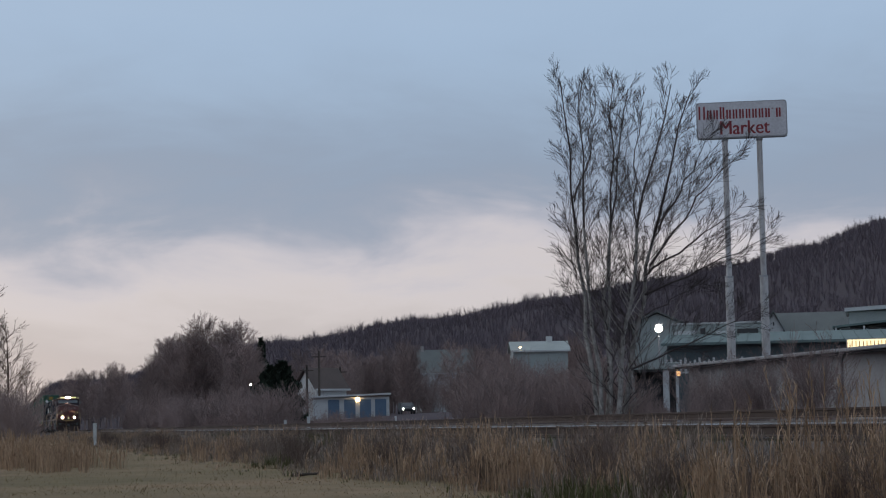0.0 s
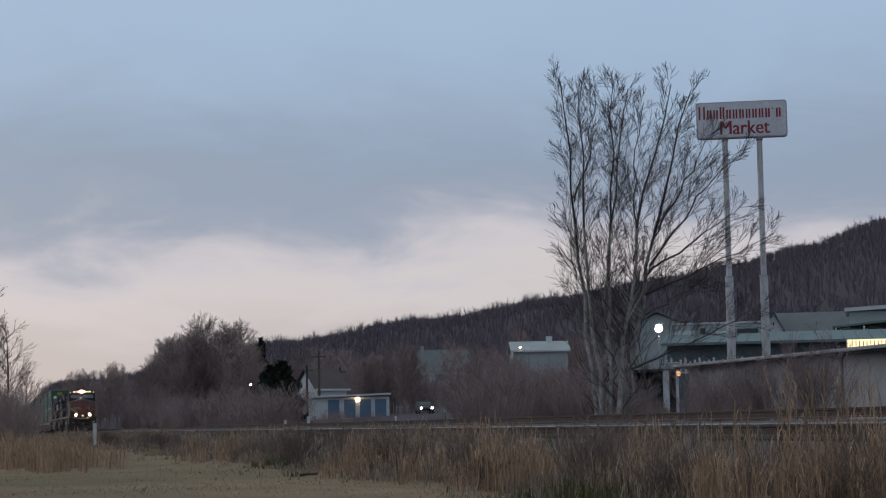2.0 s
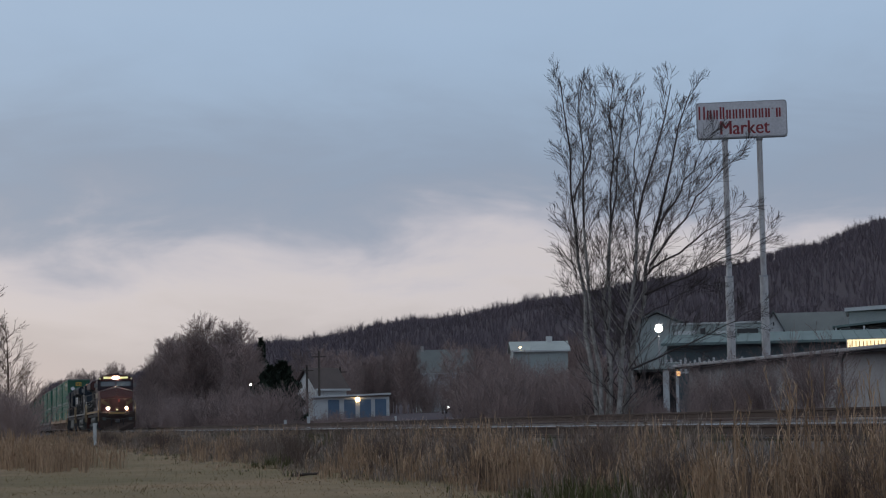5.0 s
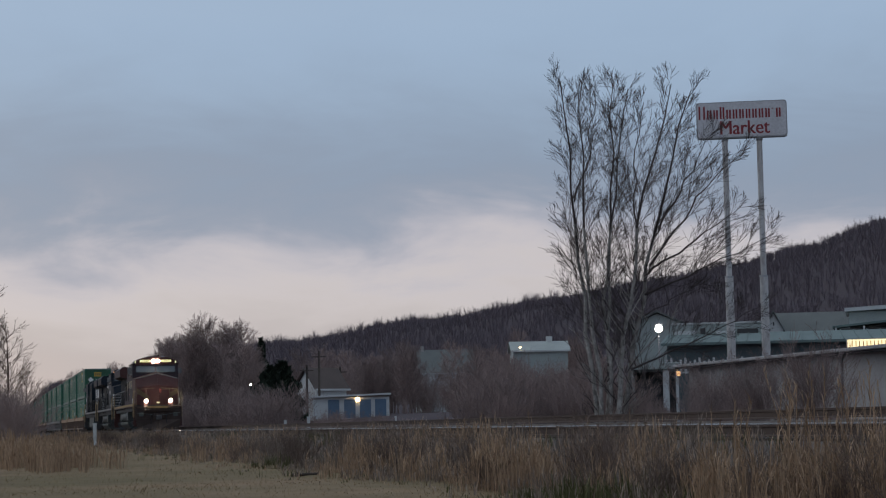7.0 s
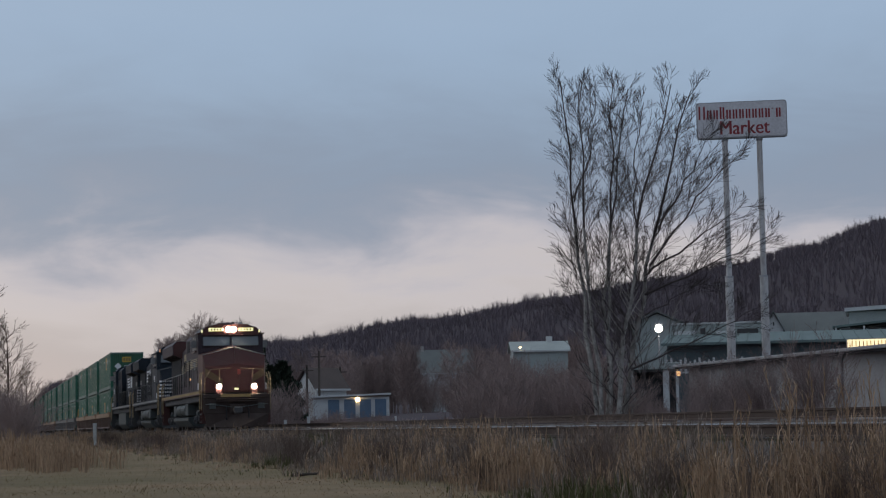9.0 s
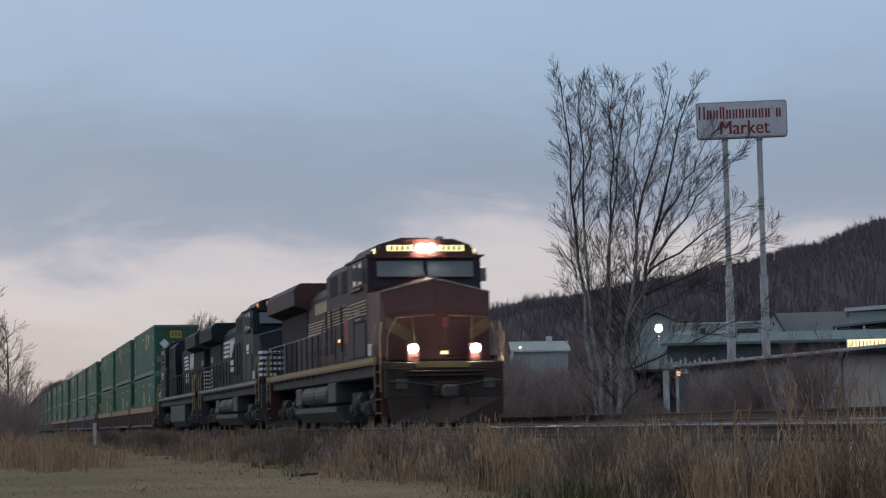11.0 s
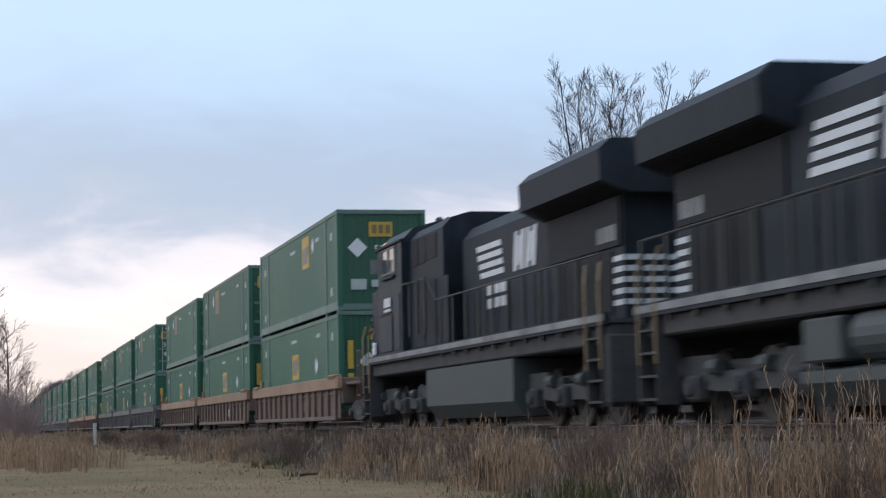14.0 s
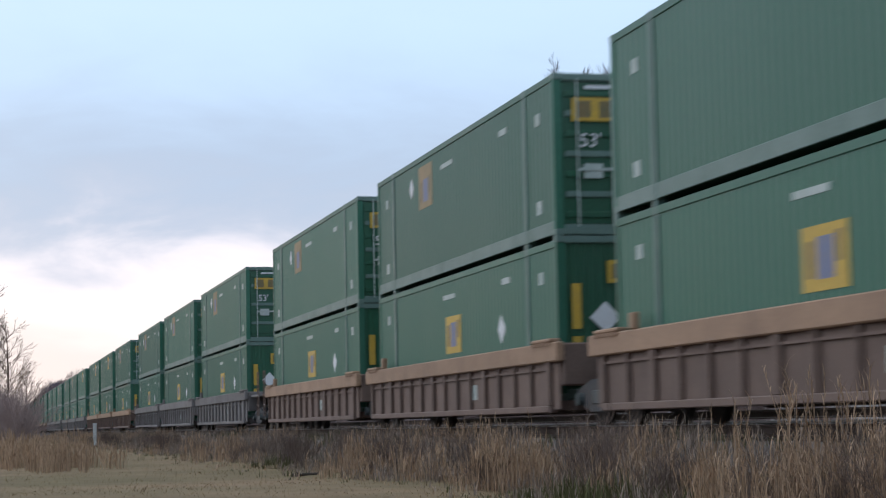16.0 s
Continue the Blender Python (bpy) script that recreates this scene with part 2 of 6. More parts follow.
def build_ground():
    bear = [i * 0.4 for i in range(-5, 76)] + [32 + 4 * i for i in range(0, 82)]
    bear = sorted(set(b if b <= 180 else b - 360 for b in bear))
    dist, d = [], 3.0
    while d < 4700:
        dist.append(d)
        d *= 1.055
    sh = Shape()
    n, m = len(bear), len(dist)
    vs = [(0, 0, 0)]
    for d in dist:
        for b in bear:
            x, y, _ = polar(b, d)
            vs.append((x, y, land(x, y) if d < 2200 else land(*polar(b, 2200)[:2]) * (1 - smooth(2200, 4700, d) * 0.6)))
    fs = [(0, 1 + (i + 1) % n, 1 + i) for i in range(n)]
    for j in range(m - 1):
        for i in range(n):
            a, b2 = 1 + j * n + i, 1 + j * n + (i + 1) % n
            fs.append((a, b2, b2 + n, a + n))
    sh.add(vs, fs)
    g = part("ground", sh, M_LAWN, smooth=True)
    g.data.materials.append(M_FOREST)
    for p in g.data.polygons:
        if (p.center.y > 19.5 and p.center.length > 50) or p.center.y < -20:
            p.material_index = 1
    tagged(g, "dormant brown lawn rising to a wooded ridge", "ground", kind="structure")


build_ground()


def build_tracks():
    for y, z, word in ((CENTRE_Y, RAIL, "near"), (15.9, 1.06, "far")):
        t = thing("railway_track", "ballasted railway track with timber sleepers and polished rails" if word == "near" else "second railway track on a slightly higher bed", "railway track", kind="structure")
        top = z - 0.22
        lo = y - 3.2 if word == "near" else y - 2.3
        bed = Shape()
        xs = [-900 + i * 6 for i in range(196)]
        pr = [(lo, 0.0 if word == "near" else 0.5), (y - 1.9, top), (y + 1.9, top), (y + 3.2, 0.2)]
        k = len(pr)
        bed.add([(x, a + 0.08 * noise.noise((x * 0.3, a, 0)), b + 0.05 * noise.noise((x * 0.4, a, 5))) for x in xs for a, b in pr],
                [(i * k + j, i * k + j + 1, (i + 1) * k + j + 1, (i + 1) * k + j) for i in range(len(xs) - 1) for j in range(k - 1)])
        part("ballast_bed", bed, M_BALLAST, t, "weathered stone ballast")
        head = M_RAILTOP if word == "near" else M_RAILWEB
        for s in (-1, 1):
            yr = y + 0.755 * s
            prof = [(-0.075, 0), (0.075, 0), (0.07, 0.02), (0.012, 0.035), (0.012, 0.13), (0.036, 0.14), (0.036, 0.168), (-0.036, 0.168), (-0.036, 0.14), (-0.012, 0.13), (-0.012, 0.035), (-0.07, 0.02)]
            rl = part("rail", Shape().prism([(yr + a, z - 0.18 + b) for a, b in prof], -900, 240, "x"), M_RAILWEB, t, "rusty steel rail")
            part("rail_head", Shape().box(-900, 240, yr - 0.034, yr + 0.034, z - 0.012, z, 0.004), head, rl, "worn running surface")
        tie = Shape().box(-0.115, 0.115, -1.3, 1.3, -0.17, 0.0, 0.012).mesh("sleeper", M_TIE)
        for i in range(260 if word == "near" else 0):
            ob = new("sleeper", tie)
            ob.parent, ob.location, ob.rotation_euler = t, (-12 - i * 0.54, y + RNG.uniform(-0.03, 0.03), z - 0.175), (0, 0, RNG.uniform(-0.01, 0.01))


CENTRE_Y = 11.1
build_tracks()


# ---- grass and weeds ----
def blade(sh, x, y, z, h, w, lean, turn, bend=0.35):
    """One tapering, bowed blade: two facets thick enough to be seen from any side."""
    c, s = math.cos(turn), math.sin(turn)
    px, py = -s * w, c * w
    mx, my = x + c * lean * h * bend, y + s * lean * h * bend
    tx, ty = x + c * lean * h, y + s * lean * h
    sh.add([(x - px, y - py, z), (x + px, y + py, z), (mx + px * 0.8, my + py * 0.8, z + h * 0.6), (mx - px * 0.8, my - py * 0.8, z + h * 0.6), (tx, ty, z + h)],
           [(0, 1, 2, 3), (3, 2, 4)])


def stalk(sh, x, y, z, h, r, lean, turn, head):
    """A stiff stem with a feathered seed head."""
    c, s = math.cos(turn), math.sin(turn)
    tip = (x + c * lean * h, y + s * lean * h, z + h)
    mid = (x + c * lean * h * 0.4, y + s * lean * h * 0.4, z + h * 0.55)
    sh.tube((x, y, z), mid, r, r * 0.8, 3, False)
    sh.tube(mid, tip, r * 0.8, r * 0.3, 3, False)
    for i in range(head):
        f = 0.62 + 0.38 * i / max(1, head)
        p = Vector(mid).lerp(Vector(tip), (f - 0.55) / 0.45)
        blade(sh, p.x, p.y, p.z, RNG.uniform(0.05, 0.16), r * 1.1, RNG.uniform(0.2, 0.9), RNG.uniform(0, 6.28))


def edge_y(x):
    """The ragged line where the mown lawn ends and the weeds begin."""
    return 6.0 + 1.5 * noise.noise((x * 0.13, 0, 0)) + 0.7 * noise.noise((x * 0.5, 3, 0))


def tussock(sh, x, y, z, n, h, r, w, stems=0.0, droop=1.0):
    """A clump of blades that fan out from one crown, the outer ones leaning most."""
    for k in range(n):
        a, f = RNG.uniform(0, 6.283), RNG.random() ** 0.6
        bx, by = x + math.cos(a) * r * f * 0.5, y + math.sin(a) * r * f * 0.5
        hh = h * RNG.uniform(0.35, 1.0) * (1.0 - 0.35 * f)
        lean = droop * (0.08 + 0.6 * f * RNG.random())
        if RNG.random() < stems:
            stalk(sh, bx, by, z, hh * 1.15, w * 0.8, lean * 0.5, a, 6)
        else:
            blade(sh, bx, by, z, hh, w, lean, a + RNG.gauss(0, 0.5), RNG.uniform(0.2, 0.4))


def build_grass():
    lawn, straw, weed, green = Shape(), Shape(), Shape(), Shape()
    for i in range(34000):
        d = 17 * (75 / 17) ** RNG.random()
        b = RNG.uniform(-0.6, 25)
        x, y, _ = polar(b, d)
        if y > edge_y(x) + 0.4:
            continue
        h = RNG.uniform(0.012, 0.035) * (1 + 0.9 * max(0, noise.noise((x * 0.4, y * 0.6, 0))))
        blade(lawn, x, y, land(x, y) - 0.01, h, 0.003 + d * 0.0001, RNG.uniform(0.4, 1.6), RNG.uniform(0, 6.28))
    # weed strip along the foot of the ballast, in clumps of one kind
    for i in range(5200):
        x = -11 - 250 * RNG.random() ** 1.9
        e = edge_y(x)
        y = e + (9.3 - e) * RNG.random() ** 0.85
        dense = min(1.0, max(0.0, 0.5 + 0.9 * noise.noise((x * 0.22, y * 0.7, 3.0))))
        if RNG.random() > 0.45 + 0.7 * dense:
            continue
        z = max(0.0, (y - 7.9) * 0.45)
        far = 1 + 0.006 * abs(x)
        tall = (0.20 + 0.55 * dense + 0.18 * smooth(6.2, 8.0, y)) * (0.3 + 0.7 * smooth(0.0, 1.2, y - e)) * RNG.uniform(0.6, 1.2)
        tall = min(tall, 1.0 - z)
        kind = noise.noise((x * 0.12, y * 0.45, 7.0)) + RNG.gauss(0, 0.16)
        if kind > 0.22:
            tussock(green, x, y, z, RNG.randint(8, 15), tall * 0.7, 0.30, 0.006 * far, 0.0, 1.6)
        elif kind < -0.14:
            tussock(straw, x, y, z, RNG.randint(7, 13), tall, 0.28, 0.0045 * far, 0.25)
        else:
            tussock(weed, x, y, z, RNG.randint(8, 16), tall, 0.34, 0.0045 * far, 0.22, 1.4)
    # low tufts that fray the lawn's edge
    for i in range(900):
        x = -14 - 120 * RNG.random() ** 1.7
        y = edge_y(x) + RNG.gauss(-0.15, 0.55)
        if y > 8 or noise.noise((x * 0.8, y * 1.5, 21.0)) < -0.1:
            continue
        tussock((straw, green, weed)[int(RNG.random() * 2.99)], x, y, 0.0, RNG.randint(4, 9), RNG.uniform(0.08, 0.26), 0.22, 0.005 * (1 + 0.004 * abs(x)), 0.0, 1.8)
    # stands of tall straw: (bearing, half width, distance, depth, clumps, height)
    for b, hb, d, dd, n, hh in ((23.6, 2.0, 17.3, 1.6, 58, 0.98), (20.6, 0.9, 20.5, 1.2, 20, 0.86), (25.3, 0.8, 16.4, 1.0, 26, 1.06), (14.9, 0.9, 27.5, 1.6, 44, 0.92), (14.2, 0.35, 29, 1.2, 15, 1.02), (10.6, 0.5, 38, 2, 12, 0.90),
                                (12.4, 0.8, 33, 2, 14, 0.80), (2.1, 0.9, 50, 6, 62, 0.96), (0.7, 0.8, 56, 7, 66, 1.0), (1.3, 1.2, 76, 12, 80, 0.95), (3.3, 0.8, 54, 7, 14, 0.6), (18.0, 1.0, 23, 1.5, 10, 0.72), (6.8, 0.8, 57, 3, 14, 0.85)):
        for i in range(n):
            x, y, _ = polar(b + hb * RNG.gauss(0, 0.6), d + RNG.uniform(-dd, dd))
            if y > 9.0:
                continue
            z = max(0.0, (y - 7.9) * 0.45)
            tussock(straw, x, y, z, RNG.randint(9, 18), hh * RNG.uniform(0.6, 1.1), 0.30, 0.0040 + d * 0.00007, 0.4, 0.75)
    # a few long stems that stand above the rest
    for b, d, h in ((22.7, 17.0, 1.42), (23.0, 17.2, 1.36), (24.9, 16.6, 1.38), (25.3, 16.5, 1.30), (22.3, 17.4, 1.28), (24.0, 16.8, 1.26), (21.2, 18.6, 1.16), (23.6, 17.0, 1.30)):
        x, y, _ = polar(b, d)
        for k in range(3):
            stalk(straw, x + RNG.uniform(-0.1, 0.1), y, 0, h * RNG.uniform(0.85, 1), 0.005, RNG.uniform(0.05, 0.28), RNG.uniform(0, 6.28), 9)
    tagged(part("lawn_grass", lawn, M_TURF), "short dormant lawn grass", "grass", kind="stuff")
    tagged(part("roadside_weeds", weed, M_WEED), "dry brown weeds at the foot of the ballast", "weeds", kind="stuff")
    tagged(part("green_weeds", green, M_GREENW), "low green weeds among dry stems", "weeds", kind="stuff")
    tagged(part("tall_straw_grass", straw, M_STRAW), "tall straw-coloured grass stands beside the track", "grass", kind="stuff")


build_grass()


# ---- bare trees and brush ----
FINE = [0.0085]


def limb(sh, p, d, length, r, level, rnd, twigs, up=0.35, wob=0.16):
    """A tapering limb with side branches, down to twigs."""
    n = 5 if level < 2 else 3
    pts, q, dirn = [p.copy()], p.copy(), d.normalized()
    for i in range(n):
        dirn = (dirn + Vector((rnd.gauss(0, wob), rnd.gauss(0, wob), rnd.gauss(0, wob) * 0.6 + up * 0.16))).normalized()
        q = q + dirn * (length / n)
        pts.append(q.copy())
    for i in range(n):
        sh.tube(pts[i], pts[i + 1], max(r * (1 - i / n * 0.8), FINE[0]), max(r * (1 - (i + 1) / n * 0.8), FINE[0] * 0.75), (6, 5, 3, 3, 3)[level], False)
    if level >= twigs:
        return
    count = (11, 7, 5, 4)[level]
    for k in range(count):
        f = 0.22 + 0.75 * (k + rnd.random() * 0.8) / count
        i = min(n - 1, int(f * n))
        base = pts[i].lerp(pts[i + 1], f * n - i)
        axis = (pts[i + 1] - pts[i]).normalized()
        side = axis.orthogonal().normalized()
        side.rotate(Matrix.Rotation(rnd.uniform(0, 6.283), 3, axis))
        spread = rnd.uniform(0.45, 0.85)
        limb(sh, base, axis + side * spread + Vector((0, 0, up * 0.4)), length * (rnd.uniform(0.30, 0.50) if level < 2 else rnd.uniform(0.42, 0.66)) * (1.15 - 0.5 * f), r * 0.42 * (1.1 - 0.5 * f), level + 1, rnd, twigs, up, wob)


def spray(sh, p, d, length, r, level, rnd, thin=0.0058):
    """A fine branch that bends upward as it grows, with shorter side twigs at a steady angle."""
    n = (4, 3, 2)[level]
    pts, q, dirn = [p.copy()], p.copy(), d.normalized()
    for i in range(n):
        dirn = (dirn + Vector((rnd.gauss(0, 0.07), rnd.gauss(0, 0.07), 0.06 + rnd.gauss(0, 0.05)))).normalized()
        q = q + dirn * (length / n)
        pts.append(q.copy())
    for i in range(n):
        sh.tube(pts[i], pts[i + 1], max(r * (1 - 0.85 * i / n), thin), max(r * (1 - 0.85 * (i + 1) / n), thin * 0.8), 3, False)
    if level == 2:
        return
    count = (6, 4)[level]
    for k in range(count):
        f = 0.2 + 0.72 * (k + rnd.random()) / count
        i = min(n - 1, int(f * n))
        base = pts[i].lerp(pts[i + 1], f * n - i)
        axis = (pts[i + 1] - pts[i]).normalized()
        side = axis.orthogonal().normalized()
        side.rotate(Matrix.Rotation(rnd.uniform(0, 6.283), 3, axis))
        spray(sh, base, axis + side * rnd.uniform(0.35, 0.75), length * rnd.uniform(0.42, 0.70) * (1.2 - 0.6 * f), r * 0.45, level + 1, rnd, thin)


def big_tree():
    rnd = random.Random(21)
    t = thing("bare_tree", "tall bare multi-stemmed tree with pale bark beyond the tracks", "tree")
    x0, y0, _ = polar(18.16, 70)
    t.matrix_basis = pose(x0, y0, land(x0, y0) - 0.24, 0, 0, 72.2)
    # local x runs across the view, z up; stems: foot (x, z), tip (x, z), bow, thickness
    stems = [(-0.95, 0.0, -2.10, 12.5, 0.0, 0.125), (-0.82, 0.0, -1.45, 12.2, -0.12, 0.115), (-1.60, 8.5, -0.75, 11.9, 0.1, 0.045), (-0.55, 0.0, -0.20, 12.4, -0.05, 0.11), (-0.65, 0.0, 0.36, 12.1, -0.35, 0.10),
             (-0.30, 0.0, 1.85, 12.0, -0.42, 0.13), (-0.15, 0.0, 2.55, 11.9, -0.30, 0.14), (0.40, 6.4, 0.90, 11.6, -0.1, 0.055), (0.80, 5.9, 4.35, 8.4, 0.0, 0.06), (0.92, 6.2, 4.15, 10.1, -0.15, 0.06),
             (1.30, 7.4, 3.35, 10.9, -0.1, 0.05), (0.65, 5.2, 5.20, 7.2, 0.15, 0.055), (0.20, 2.6, 4.40, 4.6, 0.25, 0.05), (-0.10, 0.0, 0.70, 6.6, -0.1, 0.08), (-0.85, 3.2, -1.75, 6.8, -0.2, 0.04), (0.55, 4.4, 2.9, 5.9, 0.2, 0.035)]
    for u0, z0, u1, z1, bow, r in stems:
        z1, r = z1 + (0.45 if z1 > 11 else 0.0), r * 0.78
        trunk, twigs = Shape(), Shape()
        a, b = Vector((u0, rnd.uniform(-0.4, 0.4), z0)), Vector((u1, rnd.uniform(-1.3, 1.3), z1))
        n = 10
        pts = [a.lerp(b, i / n) + Vector((bow * math.sin(math.pi * i / n) + rnd.gauss(0, 0.085), rnd.gauss(0, 0.08), 0)) for i in range(n + 1)]
        for i in range(n):
            # above 7.2 m the stem switches to the colour darkened as a silhouette
            sh = trunk if z0 == 0 and pts[i].z < 7.2 else twigs
            sh.tube(pts[i], pts[i + 1], max(0.012, r * (1 - 0.86 * i / n)), max(0.012, r * (1 - 0.86 * (i + 1) / n)), 7, False)
        span = (b - a).length
        first = 0.38 if z0 == 0 else 0.12
        count = int(span * (1 - first) * 4.4)
        for k in range(count):
            f = first + (0.99 - first) * (k + rnd.random()) / count
            i = min(n - 1, int(f * n))
            base = pts[i].lerp(pts[i + 1], f * n - i)
            axis = (pts[i + 1] - pts[i]).normalized()
            side = axis.orthogonal().normalized()
            side.rotate(Matrix.Rotation(rnd.uniform(0, 6.283), 3, axis))
            spray(twigs, base, axis + side * rnd.uniform(0.4, 0.9), (0.95 + 1.2 * (1 - f)) * rnd.uniform(0.55, 1.15), max(0.009, r * 0.22 * (1.2 - f)), 0, rnd)
        stem = part("stem", trunk if z0 == 0 else twigs, M_BARK if z0 == 0 else M_TWIGD, t)
        if z0 == 0:
            part("crown", twigs, M_TWIGD, stem, "upper stem and fine bare twigs, darkened as a silhouette")
    # broken stubs and suckers near the foot
    for k in range(64):
        sh = Shape()
        ang = rnd.uniform(0, 6.28)
        p = Vector((rnd.uniform(-1.3, 0.9), rnd.uniform(-0.8, 0.8), rnd.uniform(0, 4.6)))
        spray(sh, p, Vector((math.cos(ang) * 0.9, math.sin(ang) * 0.5, 1)), rnd.uniform(0.8, 2.0), 0.028, rnd.choice((0, 1)), rnd)
        part("sucker", sh, M_TWIGD if k % 3 else M_BARK, t)


big_tree()


def bush_mesh(name, seed, h, spread, stems, material, twigs=4):
    rnd = random.Random(seed)
    sh = Shape()
    for k in range(stems):
        ang = rnd.uniform(0, 6.283)
        base = Vector((rnd.gauss(0, spread * 0.35), rnd.gauss(0, spread * 0.35), 0))
        limb(sh, base, Vector((math.cos(ang) * 0.45, math.sin(ang) * 0.45, 1)), h * rnd.uniform(0.5, 1.0), 0.006 * h, 1, rnd, 3, 0.35, 0.13)
    return sh.mesh(name, material)


def tree_mesh(name, seed, h, material, limbs=64):
    rnd = random.Random(seed)
    sh = Shape()
    p = Vector((0, 0, 0))
    pts = [p]
    for i in range(6):
        pts.append(Vector((rnd.gauss(0, 0.2), rnd.gauss(0, 0.2), h * 0.85 * (i + 1) / 6)))
    for i in range(6):
        sh.tube(pts[i], pts[i + 1], 0.016 * h * (1 - i / 6.6), 0.016 * h * (1 - (i + 1) / 6.6), 6, False)
    for k in range(limbs):
        f = 0.14 + 0.85 * k / limbs
        i = min(5, int(f * 6))
        base = pts[i].lerp(pts[i + 1], f * 6 - i)
        ang = k * 2.4 + rnd.random()
        spray(sh, base, Vector((math.cos(ang), math.sin(ang), rnd.uniform(0.5, 1.3))), h * (0.15 + 0.22 * (1 - f)) * rnd.uniform(0.7, 1.1), 0.0034 * h, 0, rnd, 0.014)
    return sh.mesh(name, material)


def conifer(x, y, h, w):
    rnd = random.Random(int(x * 7) & 255)
    t = thing("evergreen_tree", "dark evergreen tree among bare woods", "tree", pose(x, y, land(x, y) - 0.2), "evergreen trees in the distance")
    part("trunk", Shape().tube((0, 0, 0), (0, 0, h * 0.95), 0.03 * h, 0.01, 7), M_BARK, t)
    sh = Shape()
    for k in range(1500):
        f = rnd.random() ** 0.9
        r = w * (1 - f ** 2) ** 0.8 * (0.35 + 0.65 * rnd.random() ** 0.5) * (1 + 0.25 * math.sin(f * 23))
        ang = rnd.uniform(0, 6.283)
        z = h * (0.06 + 0.94 * f)
        blade(sh, r * math.cos(ang), r * math.sin(ang), z, rnd.uniform(0.4, 0.9), rnd.uniform(0.14, 0.3), rnd.uniform(0.3, 1.2), rnd.uniform(0, 6.28))
    part("crown", sh, M_CONIF, t)


def scatter():
    rnd = random.Random(31)
    bushes = [bush_mesh("brush", 40 + i, 3.2 + 0.5 * i, 2.0, 28, M_TWIG) for i in range(5)]
    shrubs = [bush_mesh("shrub", 140 + i, 3.2 + 0.5 * i, 1.6, 22, M_SHRUB) for i in range(5)]
    trees = [tree_mesh("bare_tree", 60 + i, 11 + i, M_TWIG) for i in range(4)]

    edge_trees = [tree_mesh("bare_tree", 90 + i, 13 + i, M_SHRUB, 30) for i in range(3)]

    def put(me, name, label, cat, group, b, d, s, zoff=-0.1):
        x, y, _ = polar(b, d)
        ob = new(name, me)
        ob.matrix_basis = pose(x, y, land(x, y) + zoff, 0, 0, rnd.uniform(0, 360)) @ Matrix.Diagonal((s, s, s * rnd.uniform(0.85, 1.1), 1))
        tagged(ob, label, cat, group)
    lb = "leafless reddish-brown brush beyond the tracks"
    # brush belt behind the second track; low in front of the buildings at the far end of it
    for i in range(150):
        b = rnd.uniform(4.5, 19.3)
        lat = rnd.uniform(20.5, 30)
        d = lat / math.sin(radians(b))
        if b < 11.5:
            s = rnd.uniform(0.35, 0.6) if 8.6 < b else rnd.uniform(0.7, 1.2)
        else:
            s = rnd.uniform(0.55, 0.95) * (1.0 if b < 14.6 else 0.9 if b < 16 else 0.75)
        if 8.4 < b < 13.9:
            s = rnd.uniform(0.20, 0.32) if b < 11.3 else rnd.uniform(0.13, 0.20)
        if 18.2 < b:
            s *= 0.45
        put(bushes[i % 5], "brush", lb, "bush", "brush beside the railway", b, d, s)
    for i in range(10):
        b = rnd.uniform(19.9, 21.7)
        d = rnd.uniform(23, 28) / math.sin(radians(b))
        put(bushes[i % 5], "brush", "thin leafless brush before the pale wall", "bush", "brush beside the railway", b, d, rnd.uniform(0.36, 0.60))
    for i in range(6):
        b = rnd.uniform(19.9, 25.6)
        d = rnd.uniform(21.5, 27) / math.sin(radians(b))
        put(bushes[i % 5], "brush", "thin leafless brush before the pale wall", "bush", "brush beside the railway", b, d, rnd.uniform(0.20, 0.34))
    put(bushes[2], "brush", "dark leafless shrub before the pale wall", "bush", "brush beside the railway", 23.3, 62, 0.72)
    put(bushes[4], "brush", "dark leafless shrub before the pale wall", "bush", "brush beside the railway", 23.5, 61, 0.5)
    # trees among the brush in the middle
    for i in range(16):
        b = rnd.uniform(13.2, 16.8)
        d = rnd.uniform(105, 148)
        put(trees[i % 4], "bare_tree", "small bare tree in the brush", "tree", "bare trees beyond the tracks", b, d, rnd.uniform(0.28, 0.44) * (1.0 if b < 14.8 else 0.7))
    for i in range(32):
        b = rnd.uniform(12.2, 14.3) if i % 2 else rnd.uniform(14.6, 17.0)
        d = rnd.uniform(298, 318) if i % 2 else rnd.uniform(268, 288)
        put(bushes[i % 5], "brush", "leafless brush below the houses", "bush", "brush below the houses", b, d, rnd.uniform(1.05, 1.45))
    # dense stand of bare trees far along the line
    for i in range(125):
        b = rnd.uniform(4.3, 8.6)
        d = rnd.uniform(290, 390)
        s = 1.18 * (0.68 + 0.38 * smooth(4.2, 5.2, b)) * (1 - 0.45 * smooth(7.1, 7.9, b)) * rnd.uniform(0.84, 1.03)
        put(trees[i % 4], "bare_tree", "bare tree in a dense far stand", "tree", "dense stand of bare trees", b, d, s)
    for i in range(44):
        b = rnd.uniform(4.0, 8.9)
        d = rnd.uniform(255, 300)
        put(bushes[i % 5], "brush", "thick leafless undergrowth at the wood's edge", "bush", "undergrowth of the far stand", b, d, rnd.uniform(0.8, 1.25))
